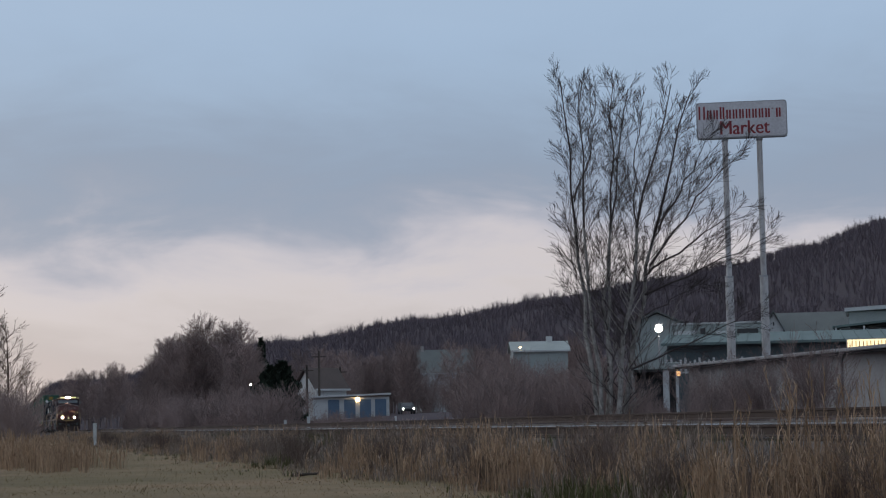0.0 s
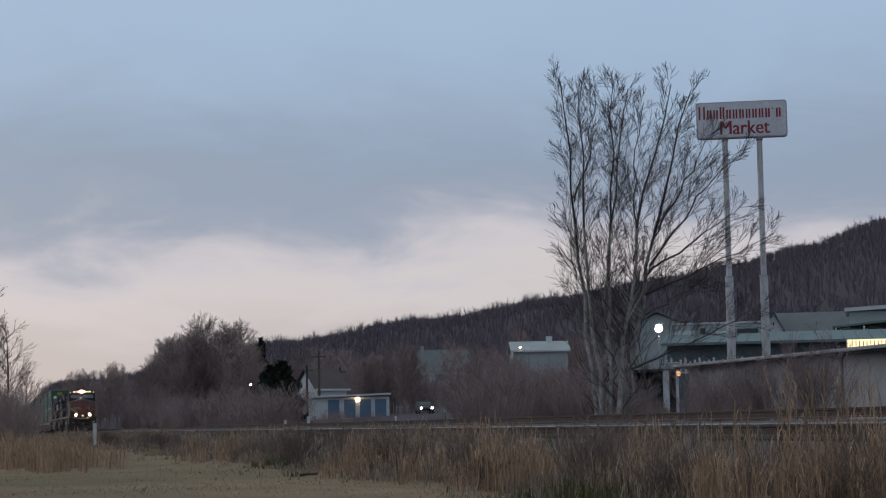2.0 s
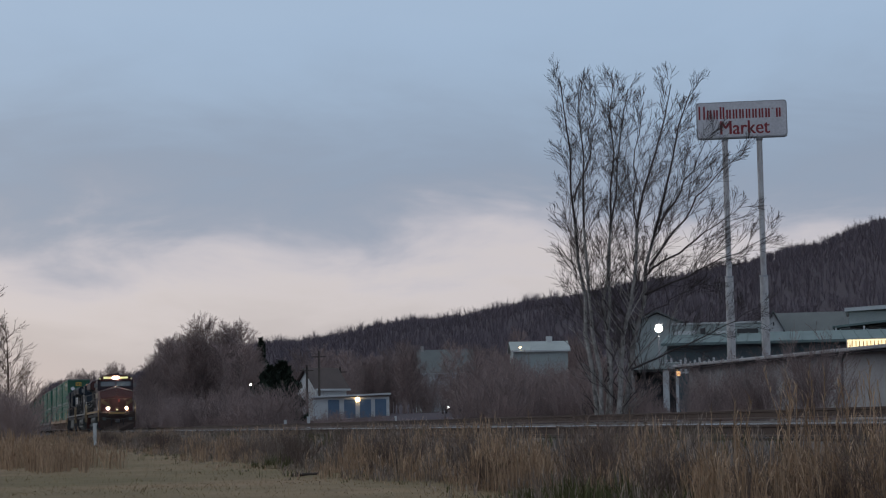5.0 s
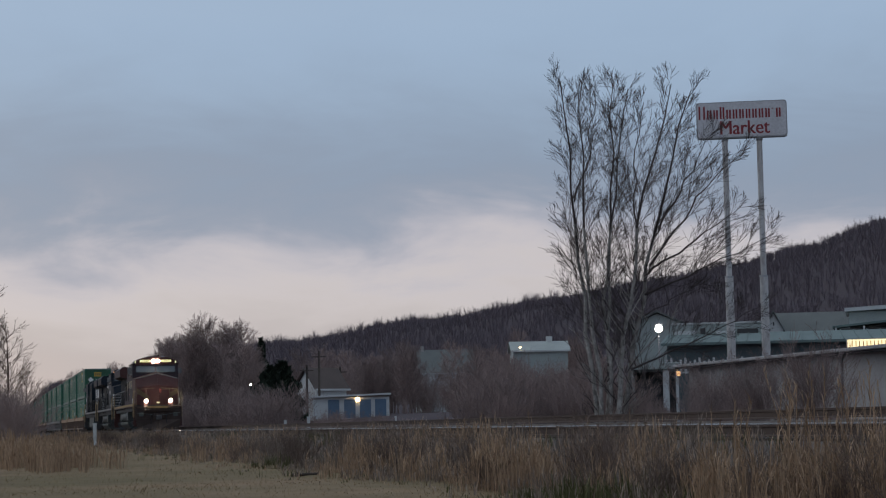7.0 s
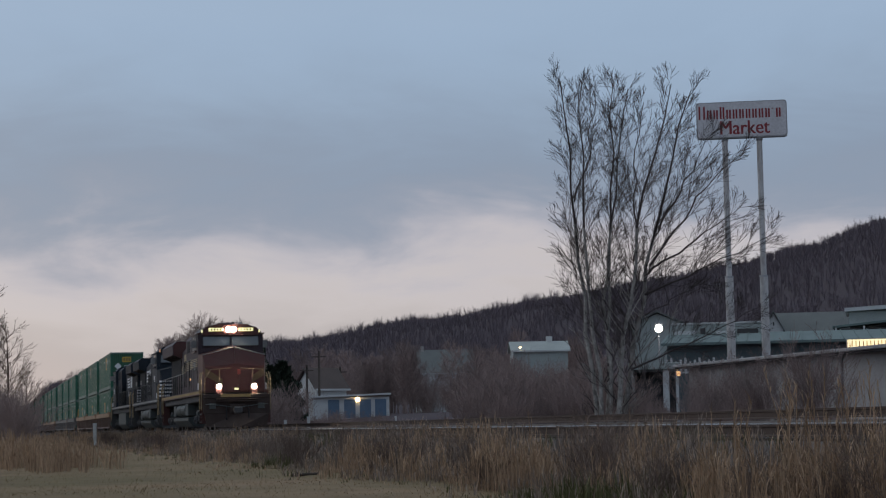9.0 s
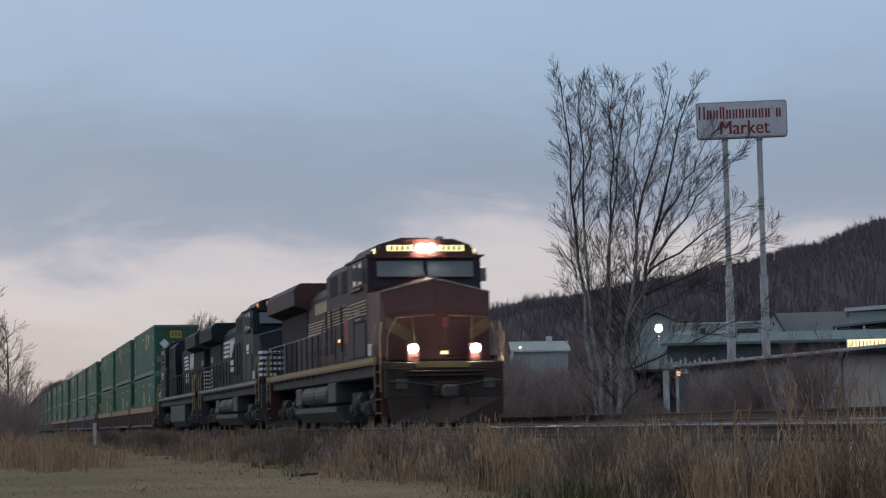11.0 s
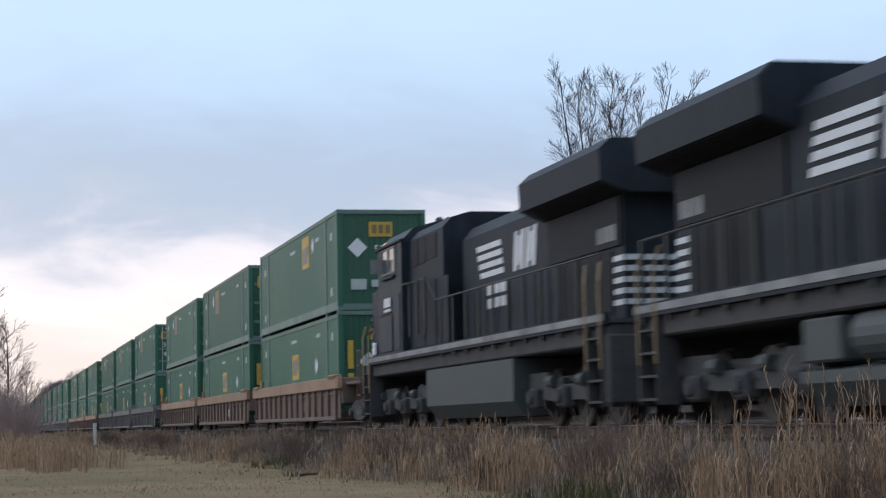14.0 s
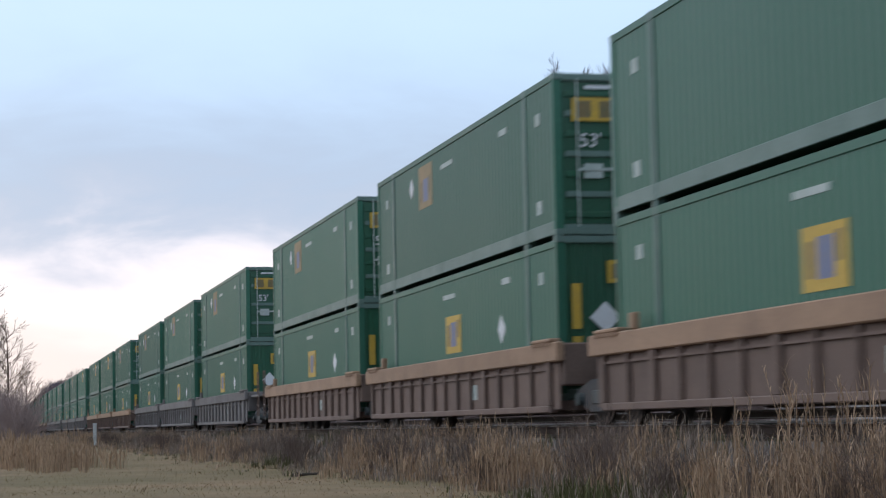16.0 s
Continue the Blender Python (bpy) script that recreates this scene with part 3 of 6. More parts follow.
    for i in range(40):
        b = rnd.uniform(8.8, 12.2)
        d = rnd.uniform(270, 330)
        put(trees[(i + 1) % 4], "bare_tree", "bare tree behind the houses", "tree", "bare trees behind the houses", b, d, rnd.uniform(0.6, 0.85))
    for i in range(46):
        b = rnd.uniform(12, 17.5)
        d = rnd.uniform(345, 430)
        put(trees[(i + 2) % 4], "bare_tree", "bare tree behind the houses", "tree", "bare trees behind the houses", b, d, rnd.uniform(0.7, 1.1))
    # trees far down the line
    for i in range(34):
        b = rnd.uniform(1.2, 4.6)
        d = rnd.uniform(520, 760)
        if polar(b, d)[1] > 21:
            put(trees[i % 4], "bare_tree", "bare tree far down the line", "tree", "bare trees far down the line", b, d, rnd.uniform(0.9, 1.45))
    # trees on the eye's side of the line, at the picture's edge
    for b, d, s in ((0.1, 165, 0.98), (0.62, 172, 0.80), (-0.35, 160, 1.1), (1.15, 178, 0.55)):
        put(edge_trees[int(d) % 3], "bare_tree", "spreading bare tree beside the lawn", "tree", "bare trees beside the lawn", b, d, s * 0.92)
    for i in range(22):
        b = rnd.uniform(-0.6, 1.25)
        d = rnd.uniform(120, 165)
        put(bushes[i % 5], "brush", "leafless brush beside the lawn", "bush", "brush beside the lawn", b, d, rnd.uniform(0.5, 0.95))
    # low dark shrubs in the weed strip
    for i in range(95):
        x = -13 - 120 * rnd.random() ** 1.6
        y = rnd.uniform(6.4, 8.6)
        put(shrubs[i % 5], "shrub", "low leafless brown weed shrub beside the track", "bush", "low shrubs in the weeds", math.degrees(math.atan2(y, -x)), math.hypot(x, y), rnd.uniform(0.09, 0.2), 0.0)
    for b, d, s in ((17.4, 24.0, 0.20), (17.0, 24.8, 0.17), (12.1, 34, 0.18), (19.6, 21.5, 0.16), (8.6, 47, 0.2), (22.0, 18.8, 0.15)):
        put(shrubs[int(d) % 5], "shrub", "low twiggy dark shrub in the weeds", "bush", "low shrubs in the weeds", b, d, s, 0.0)
    for b, d, h, w in ((7.75, 400, 15.0, 2.0), (8.0, 226, 6.6, 2.5), (8.35, 230, 7.2, 2.4)):
        x, y, _ = polar(b, d)
        conifer(x, y, h, w)


scatter()


def lawn_debris():
    """A scrap of dark bark and sticks lying on the lawn."""
    x, y, _ = polar(8.98, 37.5)
    t = thing("fallen_branch", "small dark fallen branch lying on the lawn", "branch", pose(x, y, land(x, y), 0, 0, 20))
    rnd = random.Random(9)
    part("stick", Shape().tube((-0.05, -0.28, 0.03), (0.03, 0.26, 0.05), 0.035, 0.02, 7), M_TIE, t)
    for k in range(5):
        part("twig", Shape().tube((0, rnd.uniform(-0.2, 0.2), 0.03), (rnd.uniform(-0.2, 0.2), rnd.uniform(-0.3, 0.3), rnd.uniform(0.02, 0.10)), 0.012, 0.006, 5), M_TIE, t)


lawn_debris()


def far_woods():
    rnd = random.Random(77)
    sh = Shape()
    n = 0
    while n < 13500:
        b = rnd.uniform(1.4, 26.6)
        d = 420 + 1480 * rnd.random() ** 0.55
        x, y, _ = polar(b, d)
        if y < 30 or (d < 600 and b > 17):
            continue
        n += 1
        h = rnd.uniform(5.0, 10) + 3 * max(0.0, noise.noise((b * 1.6, d * 0.004, 1.0)))
        if rnd.random() < 0.10:
            h *= 1.55
        z = land(x, y) - 0.4
        wd = 0.035 + d * 0.00006
        blade(sh, x, y, z, h * 0.6, wd * 1.3, rnd.uniform(0, 0.08), rnd.uniform(0, 6.28))
        for i in range(15):
            a = rnd.uniform(0, 6.283)
            f = rnd.uniform(0.08, 0.42)
            lean = rnd.uniform(0.1, 0.9)
            blade(sh, x, y, z + h * f, h * rnd.uniform(0.75, 1.0) * (1 - f) / (1 + 0.25 * lean), wd * 0.9, lean, a, 0.45)
    tagged(part("far_woods", sh, M_WOOD), "leafless woods covering the far ridge", "woods", kind="stuff")


far_woods()

# ---- the train: local x forward, z from the rail head, y across; side -1 faces the eye on units that lead nose first ----
M_TUSCAN = mat("tuscan_red_paint", (0.070, 0.022, 0.020), 0.42, 0, (0.075, 0.05, 0.045), 0.45, 0.9, 40, 0.05, spec=0.3)
# hood and cab sides: greyer and more purple than the nose
M_TUSCAN_SIDE = mat("greyer_tuscan_side", (0.046, 0.035, 0.043), 0.54, 0, (0.078, 0.062, 0.069), 0.7, 1.6, 30, 0.08, stretch=(1, 1, 0.22), spec=0.16)
M_BLACK = mat("black_loco_paint", (0.017, 0.022, 0.030), 0.55, 0, (0.040, 0.045, 0.054), 0.7, 1.6, 30, 0.08, stretch=(1, 1, 0.22), spec=0.09)
M_BLACKC = mat("black_cab_paint", (0.017, 0.025, 0.036), 0.52, 0, (0.034, 0.041, 0.050), 0.7, 1.8, 30, 0.08, stretch=(1, 1, 0.3), spec=0.18)
M_UNDER = mat("grimy_running_gear", (0.058, 0.060, 0.066), 0.8, 0.0, (0.115, 0.100, 0.088), 0.7, 2.5, 30, 0.3, spec=0.15)
M_PILOT = mat("grimy_brown_pilot", (0.040, 0.026, 0.023), 0.7, 0.0, (0.075, 0.058, 0.050), 0.6, 2.2, 30, 0.2, spec=0.2)
M_TANK = mat("tank_steel", (0.064, 0.077, 0.078), 0.6, 0, (0.100, 0.096, 0.088), 0.7, 1.5, 30, 0.12, spec=0.25)
M_GOLD = mat("gold_stripe", (0.46, 0.38, 0.22), 0.5, 0, (0.30, 0.25, 0.19), 0.6, 3, 40, 0.0)
M_YELLOW = mat("sill_yellow", (0.30, 0.205, 0.07), 0.55, 0, (0.15, 0.105, 0.06), 0.6, 2, 40, 0.0)
M_WHITE = mat("white_marking", (0.66, 0.68, 0.70), 0.55, 0, (0.45, 0.45, 0.45), 0.5, 2, 40, 0.0)
M_SILLW = mat("dirty_white_sill", (0.26, 0.26, 0.26), 0.6, 0, (0.06, 0.055, 0.055), 0.8, 1.4, 40, 0.0)
M_RAILING = mat("railing_paint", (0.008, 0.008, 0.009), 0.6, 0, (0.02, 0.018, 0.017), 0.5, 3, 40, 0.0)
M_STEPY = mat("tan_step_rail", (0.36, 0.26, 0.14), 0.55, 0, (0.2, 0.15, 0.1), 0.5, 3, 40, 0.0)
M_GRILLE = mat("dark_grille", (0.022, 0.022, 0.025), 0.7, 0, (0.035, 0.035, 0.035), 0.4, 4, 60, 0.3, spec=0.15)
M_GLASS = mat("cab_glass", (0.05, 0.06, 0.07), 0.06, 0, (0.05, 0.055, 0.06), 0.3, 2, 30, 0.0, spec=1.0)
M_LAMP = mat("headlamp_glow", (1, 1, 1), 0.3, glow=(1.0, 0.88, 0.68, 160.0))
M_BOARD = mat("lit_number_board", (1, 1, 0.8), 0.4, glow=(1.0, 0.90, 0.36, 1.05))
M_AMBER = mat("amber_number_board", (0.8, 0.4, 0.15), 0.4, (0), (0.25, 0.12, 0.05), 0.8, 9, 60, 0, glow=(1.0, 0.42, 0.16, 0.55))
M_AMBERL = mat("amber_step_light", (1, 0.6, 0.3), 0.4, glow=(1.0, 0.50, 0.22, 1.6))
M_RED = mat("red_panel", (0.24, 0.035, 0.03), 0.5)
M_DGOLD = mat("dull_gold_paint", (0.115, 0.075, 0.032), 0.55, 0, (0.065, 0.04, 0.025), 0.5, 3, 40, 0.0)
M_WHEEL = mat("wheel_steel", (0.06, 0.05, 0.045), 0.5, 0.5, (0.04, 0.03, 0.025), 0.5, 5, 30, 0.1)
CENTRE = 11.1


def along(t):
    """Where the front of the first container is on the line at t seconds."""
    s = t - 14.5
    return -45.387 + 20.8836 * s - 0.0143 * s * s - 0.002717 * s ** 3


train = []
axles = []


def wheelset(x, r, parent, both=True):
    sh = Shape()
    for s in (-1, 1):
        y = 0.72 * s
        sh.tube((0, y - 0.07, 0), (0, y + 0.07, 0), r, r, 24)
        sh.tube((0, y - 0.09 * s, 0), (0, y - 0.06 * s, 0), r + 0.028, r + 0.028, 24)
        for k in range(6):
            a = k * math.pi / 3
            sh.tube((math.cos(a) * r * 0.6, y + 0.07 * s, math.sin(a) * r * 0.6), (math.cos(a) * r * 0.6, y + 0.085 * s, math.sin(a) * r * 0.6), 0.06, 0.06, 8)
    sh.tube((0, -0.7, 0), (0, 0.7, 0), 0.09, 0.09, 10)
    ob = part("wheelset", sh, M_WHEEL, parent, "worn steel wheels on one axle")
    ob.location = (x, 0, r)
    axles.append((ob, r, 1))
    return ob


def loco(label, livery, style):
    body, side, sill, hood_mark = livery
    L0 = thing("locomotive", label, "locomotive", group="locomotives at the head of the train")
    P = lambda n, sh, m, par=L0, lab="", smooth=False: part(n, sh, m, par, lab, smooth)
    front = M_PILOT if style == "new" else M_UNDER
    # underframe and walkway
    P("underframe", Shape().box(-10.35, 9.7, -1.45, 1.45, 1.30, 1.62, 0.03), M_UNDER)
    for s in (-1, 1):
        P("side_sill", Shape().box(-10.4, 9.6, min(1.46 * s, 1.55 * s), max(1.46 * s, 1.55 * s), 1.60, 1.80), body)
        P("sill_stripe", Shape().box(-10.38, 9.58, min(1.553 * s, 1.563 * s), max(1.553 * s, 1.563 * s), 1.66, 1.77), sill)
    P("walkway", Shape().box(-10.4, 9.6, -1.45, 1.45, 1.63, 1.70), M_UNDER)
    # hood behind the cab
    rf = -4.1 if style == "new" else -5.3
    hood = Shape().prism([(-1.02, 1.7), (-1.02, 4.0), (-0.8, 4.28), (0.8, 4.28), (1.02, 4.0), (1.02, 1.7)], -9.9, 1.2, "x")
    P("engine_hood", hood, side)
    for i in range(11):
        x = -9.3 + i * 0.94
        for s in (-1, 1):
            # rear three doors: dark panels, with shade between posts put into the colour
            P("hood_door", Shape().box(x, x + 0.86, min(1.02 * s, 1.045 * s), max(1.02 * s, 1.045 * s), 1.80, 2.85, 0.006), M_GRILLE if i < 3 else side)
            if i >= 3:
                P("door_latch", Shape().box(x + 0.72, x + 0.78, min(1.046 * s, 1.062 * s), max(1.046 * s, 1.062 * s), 2.2, 2.42), M_RAILING)
    for i in range(3):
        P("roof_hatch", Shape().box(rf + 0.4 + i * 1.45, rf + 1.6 + i * 1.45, -0.6, 0.6, 4.281, 4.36, 0.02), side)
    P("exhaust_box", Shape().box(-2.6, -1.5, -0.42, 0.42, 4.282, 4.52 if style == "new" else 4.74, 0.04), M_GRILLE)
    # radiator wings
    top = 4.62
    wing = Shape().prism([(-1.02, 3.74), (-1.50, 3.92), (-1.52, 4.42), (-1.30, top), (1.30, top), (1.52, 4.42), (1.50, 3.92), (1.02, 3.74)], -10.25, rf, "x")
    P("radiator_housing", wing, side)
    P("wing_front", Shape().prism([(-1.03, 3.74), (-1.47, 3.92), (-1.49, 4.41), (-1.28, top - 0.02), (1.28, top - 0.02), (1.49, 4.41), (1.47, 3.92), (1.03, 3.74)], rf, rf + 0.05, "x"), body)
    for s in (-1, 1):
        for k in range(2):
            x0 = -10.0 + k * (rf + 9.9) / 2
            x1 = x0 + (rf + 9.9) / 2 - 0.2
            ya, yb = 1.08 * s, 1.46 * s
            for j in range(9):
                f0, f1 = j / 9, (j + 0.55) / 9
                za, zb = 3.755 + 0.145 * f0, 3.755 + 0.145 * f1
                y0, y1 = ya + (yb - ya) * f0 + 0.02 * s, ya + (yb - ya) * f1 + 0.02 * s
                g = Shape().add([(x0, y0, za), (x1, y0, za), (x1, y1, zb), (x0, y1, zb), (x0, y0 - 0.02 * s, za + 0.02), (x1, y0 - 0.02 * s, za + 0.02), (x1, y1 - 0.02 * s, zb + 0.02), (x0, y1 - 0.02 * s, zb + 0.02)],
                      [(0, 1, 2, 3), (4, 7, 6, 5), (0, 4, 5, 1), (2, 6, 7, 3), (1, 5, 6, 2), (0, 3, 7, 4)])
                P("radiator_slat", g, M_GRILLE)
        P("rear_intake", Shape().box(-9.8, rf - 0.3, min(1.03 * s, 1.06 * s), max(1.03 * s, 1.06 * s), 2.92, 3.72), M_GRILLE)
    for i in range(2):
        P("radiator_fan_cover", Shape().tube((rf - 1.4 - 2.4 * i, 0, top), (rf - 1.4 - 2.4 * i, 0, top + 0.06), 0.75, 0.7, 20), M_GRILLE)
    # tall equipment cab and driving cab
    w = 1.50
    xr = 0.95 if style == "new" else 1.75
    sec = [(-w, 1.7), (-w, 4.40), (-1.20, 4.72), (-0.7, 4.86), (0.7, 4.86), (1.20, 4.72), (w, 4.40), (w, 1.7)]
    narrow = [(-1.32, 1.7), (-1.32, 4.38), (-1.12, 4.60), (-0.7, 4.72), (0.7, 4.72), (1.12, 4.60), (1.32, 4.38), (1.32, 1.7)]
    P("equipment_cab", Shape().prism(narrow, xr, 5.4, "x"), side)
    cabm = side if style == "new" else M_BLACKC
    cab = P("driving_cab", Shape().prism(sec, 5.4, 8.25, "x"), cabm)
    # sloping roof brow with number boards
    P("roof_brow", Shape().prism([(-1.34, 4.36), (-1.18, 4.70), (-0.75, 4.85), (0.75, 4.85), (1.18, 4.70), (1.34, 4.36)], 8.25, 8.44, "x"), body, cab)
    for s in (-1, 1):
        P("roof_gutter", Shape().box(5.3, 8.4, min(1.44 * s, 1.56 * s), max(1.44 * s, 1.56 * s), 4.40, 4.45), body, cab)
        # side windows with frames, sun visor
        for x0, x1 in ((6.15, 6.8), (6.95, 7.6)):
            P("side_window", Shape().box(x0, x1, min(1.49 * s, 1.512 * s), max(1.49 * s, 1.512 * s), 3.76, 4.32), M_GLASS, cab, "dark side window")
            fr = Shape()
            for a in (x0 - 0.04, x1):
                fr.box(a, a + 0.04, min(1.5 * s, 1.53 * s), max(1.5 * s, 1.53 * s), 3.72, 4.36)
            for z in (3.72, 4.32):
                fr.box(x0, x1, min(1.5 * s, 1.53 * s), max(1.5 * s, 1.53 * s), z, z + 0.04)
            P("window_frame", fr, M_SILLW, cab)
        P("armrest", Shape().box(6.1, 7.65, min(1.5 * s, 1.58 * s), max(1.5 * s, 1.58 * s), 3.60, 3.66), body, cab)
        P("side_mirror", Shape().box(7.7, 7.74, min(1.52 * s, 1.78 * s), max(1.52 * s, 1.78 * s), 3.8, 4.15), M_SILLW, cab)
        P("equipment_grille", Shape().box(xr + 0.65, xr + 1.75, min(1.31 * s, 1.335 * s), max(1.31 * s, 1.335 * s), 3.78, 4.32), M_GRILLE, L0, "black square air intake")
        for x in (3.55, 4.35):
            P("equipment_window", Shape().box(x, x + 0.62, min(1.31 * s, 1.335 * s), max(1.31 * s, 1.335 * s), 3.74, 4.34), M_GRILLE)
        for x in (2.2, 3.6):
            lv = Shape()
            for j in range(6):
                lv.box(x, x + 0.4, min(1.32 * s, 1.35 * s), max(1.32 * s, 1.35 * s), 2.02 + j * 0.075, 2.06 + j * 0.075)
            P("louvre", lv, M_GRILLE)
        for x in (1.3, 2.5, 3.7):
            P("equipment_door", Shape().box(x, x + 1.05, min(1.32 * s, 1.338 * s), max(1.32 * s, 1.338 * s), 1.85, 3.30, 0.006), side)
        P("cab_door", Shape().box(5.6, 6.3, min(1.5 * s, 1.52 * s), max(1.5 * s, 1.52 * s), 1.85, 3.2, 0.008), cabm, cab)
        P("battery_box", Shape().box(6.5, 8.0, min(1.5 * s, 1.53 * s), max(1.5 * s, 1.53 * s), 1.85, 2.72, 0.01), cabm, cab)
        P("box_rail", Shape().line([(6.4, 1.56 * s, 2.78), (8.1, 1.56 * s, 2.78)], 0.015), M_RAILING, cab)
    # windshield band and panes
    P("windshield_frame", Shape().box(8.2, 8.30, -1.36, 1.36, 3.60, 4.38), cabm, cab)
    for y0, y1 in ((-1.27, -0.05), (0.05, 1.27)):
        P("windshield_pane", Shape().prism([(8.44, 3.87), (8.34, 4.28), (8.30, 4.28), (8.30, 3.87)], y0, y1), M_GLASS, cab, "wide windshield pane")
        P("wiper", Shape().line([(8.34, (y0 + y1) / 2, 4.29), (8.34, (y0 + y1) / 2 - 0.18, 3.98)], 0.012), M_GRILLE, cab)
    # short wide nose, faceted
    nose = Shape()
    vs = []
    for x, hw, zs, zr in ((8.25, 1.50, 3.46, 3.90), (9.45, 1.42, 3.40, 3.74), (9.72, 1.34, 2.85, 3.0)):
        vs += [(x, -hw, 1.7), (x, -hw, zs), (x, 0, zr), (x, hw, zs), (x, hw, 1.7)]
    fs = [(0, 1, 2, 3, 4), (14, 13, 12, 11, 10)]
    for k in (0, 5):
        fs += [(k, k + 5, k + 6, k + 1), (k + 1, k + 6, k + 7, k + 2), (k + 2, k + 7, k + 8, k + 3), (k + 3, k + 8, k + 9, k + 4), (k + 4, k + 9, k + 5, k)]
    nose.add(vs, fs)
    ns = P("nose", nose, body, L0, "faceted short nose with a peaked top")
    P("nose_ridge", Shape().line([(8.32, 0, 3.90), (9.45, 0, 3.75), (9.72, 0, 3.01)], 0.02), body, ns)
    for s in (-1, 1):
        P("peak_trim", Shape().line([(9.46, 1.42 * s, 3.41), (9.46, 0, 3.75)], 0.022), M_SILLW, ns, "pale trim along the peaked edge")
    if style == "new":
        for s in (-1, 1):
            P("nose_chevron", Shape().add([(9.735, 1.33 * s, 2.80), (9.735, 1.33 * s, 2.45), (9.735, 0.55 * s, 2.02), (9.735, 0.55 * s, 2.30), (9.722, 1.33 * s, 2.80), (9.722, 1.33 * s, 2.45), (9.722, 0.55 * s, 2.02), (9.722, 0.55 * s, 2.30)],
                                          [(0, 1, 2, 3), (4, 7, 6, 5), (0, 4, 5, 1), (2, 6, 7, 3), (1, 5, 6, 2), (0, 3, 7, 4)]), M_DGOLD, ns, "dull gold slanting chevron")
    P("nose_door", Shape().box(9.71, 9.75, 0.15, 0.80, 1.78, 2.70, 0.01), body, ns)
    P("front_platform", Shape().box(9.6, 10.45, -1.50, 1.50, 1.42, 1.62, 0.02), front)
    P("front_stripe", Shape().box(10.455, 10.47, -0.72, 0.62, 1.48, 1.61), M_YELLOW if style == "new" else M_WHITE)
    P("pilot", Shape().box(10.2, 10.42, -1.50, 1.50, 0.72, 1.44, 0.03), front)
    plow = Shape().add([(10.42, -1.35, 0.15), (11.05, 0, 0.11), (10.42, 1.35, 0.15), (10.42, -1.45, 0.74), (10.66, 0, 0.74), (10.42, 1.45, 0.74), (10.30, -1.45, 0.74), (10.30, 1.45, 0.74), (10.30, -1.35, 0.15), (10.30, 1.35, 0.15)],
                       [(0, 1, 4, 3), (1, 2, 5, 4), (3, 4, 5, 7, 6), (8, 9, 2, 1, 0), (6, 8, 0, 3), (7, 5, 2, 9), (6, 7, 9, 8)])
    P("snow_plough", plow, front)
    P("anticlimber", Shape().box(10.42, 10.58, -0.95, 0.95, 1.26, 1.31, 0.01).box(10.42, 10.58, -0.95, 0.95, 1.35, 1.40, 0.01).box(10.421, 10.5, -0.93, 0.93, 1.31, 1.35), front)
    P("draft_pocket", Shape().box(10.42, 10.56, -0.34, 0.34, 0.74, 1.14, 0.03), front)
    for s in (-1, 1):
        P("cut_lever", Shape().line([(10.5, 1.4 * s, 1.15), (10.5, 0.9 * s, 1.12), (10.58, 0.2 * s, 1.02)], 0.016), M_TANK)
        P("mu_hose_rack", Shape().box(10.421, 10.47, min(0.95 * s, 1.25 * s), max(0.95 * s, 1.25 * s), 0.95, 1.2, 0.01), M_TANK)
    for e in (1, -1):
        cx = 10.45 if e > 0 else -10.45
        P("coupler", Shape().box(min(cx, cx + 0.55 * e), max(cx, cx + 0.55 * e), -0.12, 0.12, 0.78, 1.0, 0.03).box(min(cx + 0.45 * e, cx + 0.72 * e), max(cx + 0.45 * e, cx + 0.72 * e), -0.2, 0.16, 0.72, 1.04, 0.05), M_UNDER)
        for k in range(2):
            y = -0.5 + 1.0 * k
            P("air_hose", Shape().line([(cx, y, 1.1), (cx + 0.2 * e, y, 0.9), (cx + 0.25 * e, y, 0.55), (cx + 0.1 * e, y, 0.42)], 0.025), M_GRILLE)
    P("rear_pilot", Shape().box(-10.45, -10.25, -1.50, 1.50, 0.35, 1.45, 0.03), M_UNDER)
    for s in (-1, 1):
        for e, x0 in ((1, 9.35), (-1, -10.2)):
            for j in range(4):
                P("step", Shape().box(x0, x0 + 0.75, min(1.18 * s, 1.55 * s), max(1.18 * s, 1.55 * s), 0.36 + 0.34 * j, 0.40 + 0.34 * j), M_UNDER)
            for xx in (x0 - 0.03, x0 + 0.75):
                P("step_stringer", Shape().box(xx, xx + 0.03, min(1.2 * s, 1.55 * s), max(1.2 * s, 1.55 * s), 0.30, 1.62), body if style == "new" else M_UNDER)
            for xx in (x0, x0 + 0.78):
                P("step_handrail", Shape().line([(xx, 1.56 * s, 0.9), (xx, 1.57 * s, 2.3), (xx - 0.12 * e, 1.5 * s, 2.62)], 0.022), M_STEPY)
        # walkway handrails
        y = 1.50 * s
        rl = [(-10.2, y, 2.75)] + [(xr + 0.1, y, 2.78)] + [(xr + 1.0, y, 3.32), (5.3, y, 3.36)]
        P("handrail", Shape().line(rl, 0.022), M_SILLW if style == "new" else M_RAILING)
        for i in range(11):
            x = -10.1 + i * (xr + 10.1) / 10.5
            P("handrail_post", Shape().box(x, x + 0.10, min(y, y + 0.04 * s), max(y, y + 0.04 * s), 1.5, 2.76), M_RAILING)
        for x in (xr + 1.0, xr + 1.8, 4.4):
            P("tall_post", Shape().box(x, x + 0.10, min(y, y + 0.04 * s), max(y, y + 0.04 * s), 2.1, 3.36), M_RAILING)
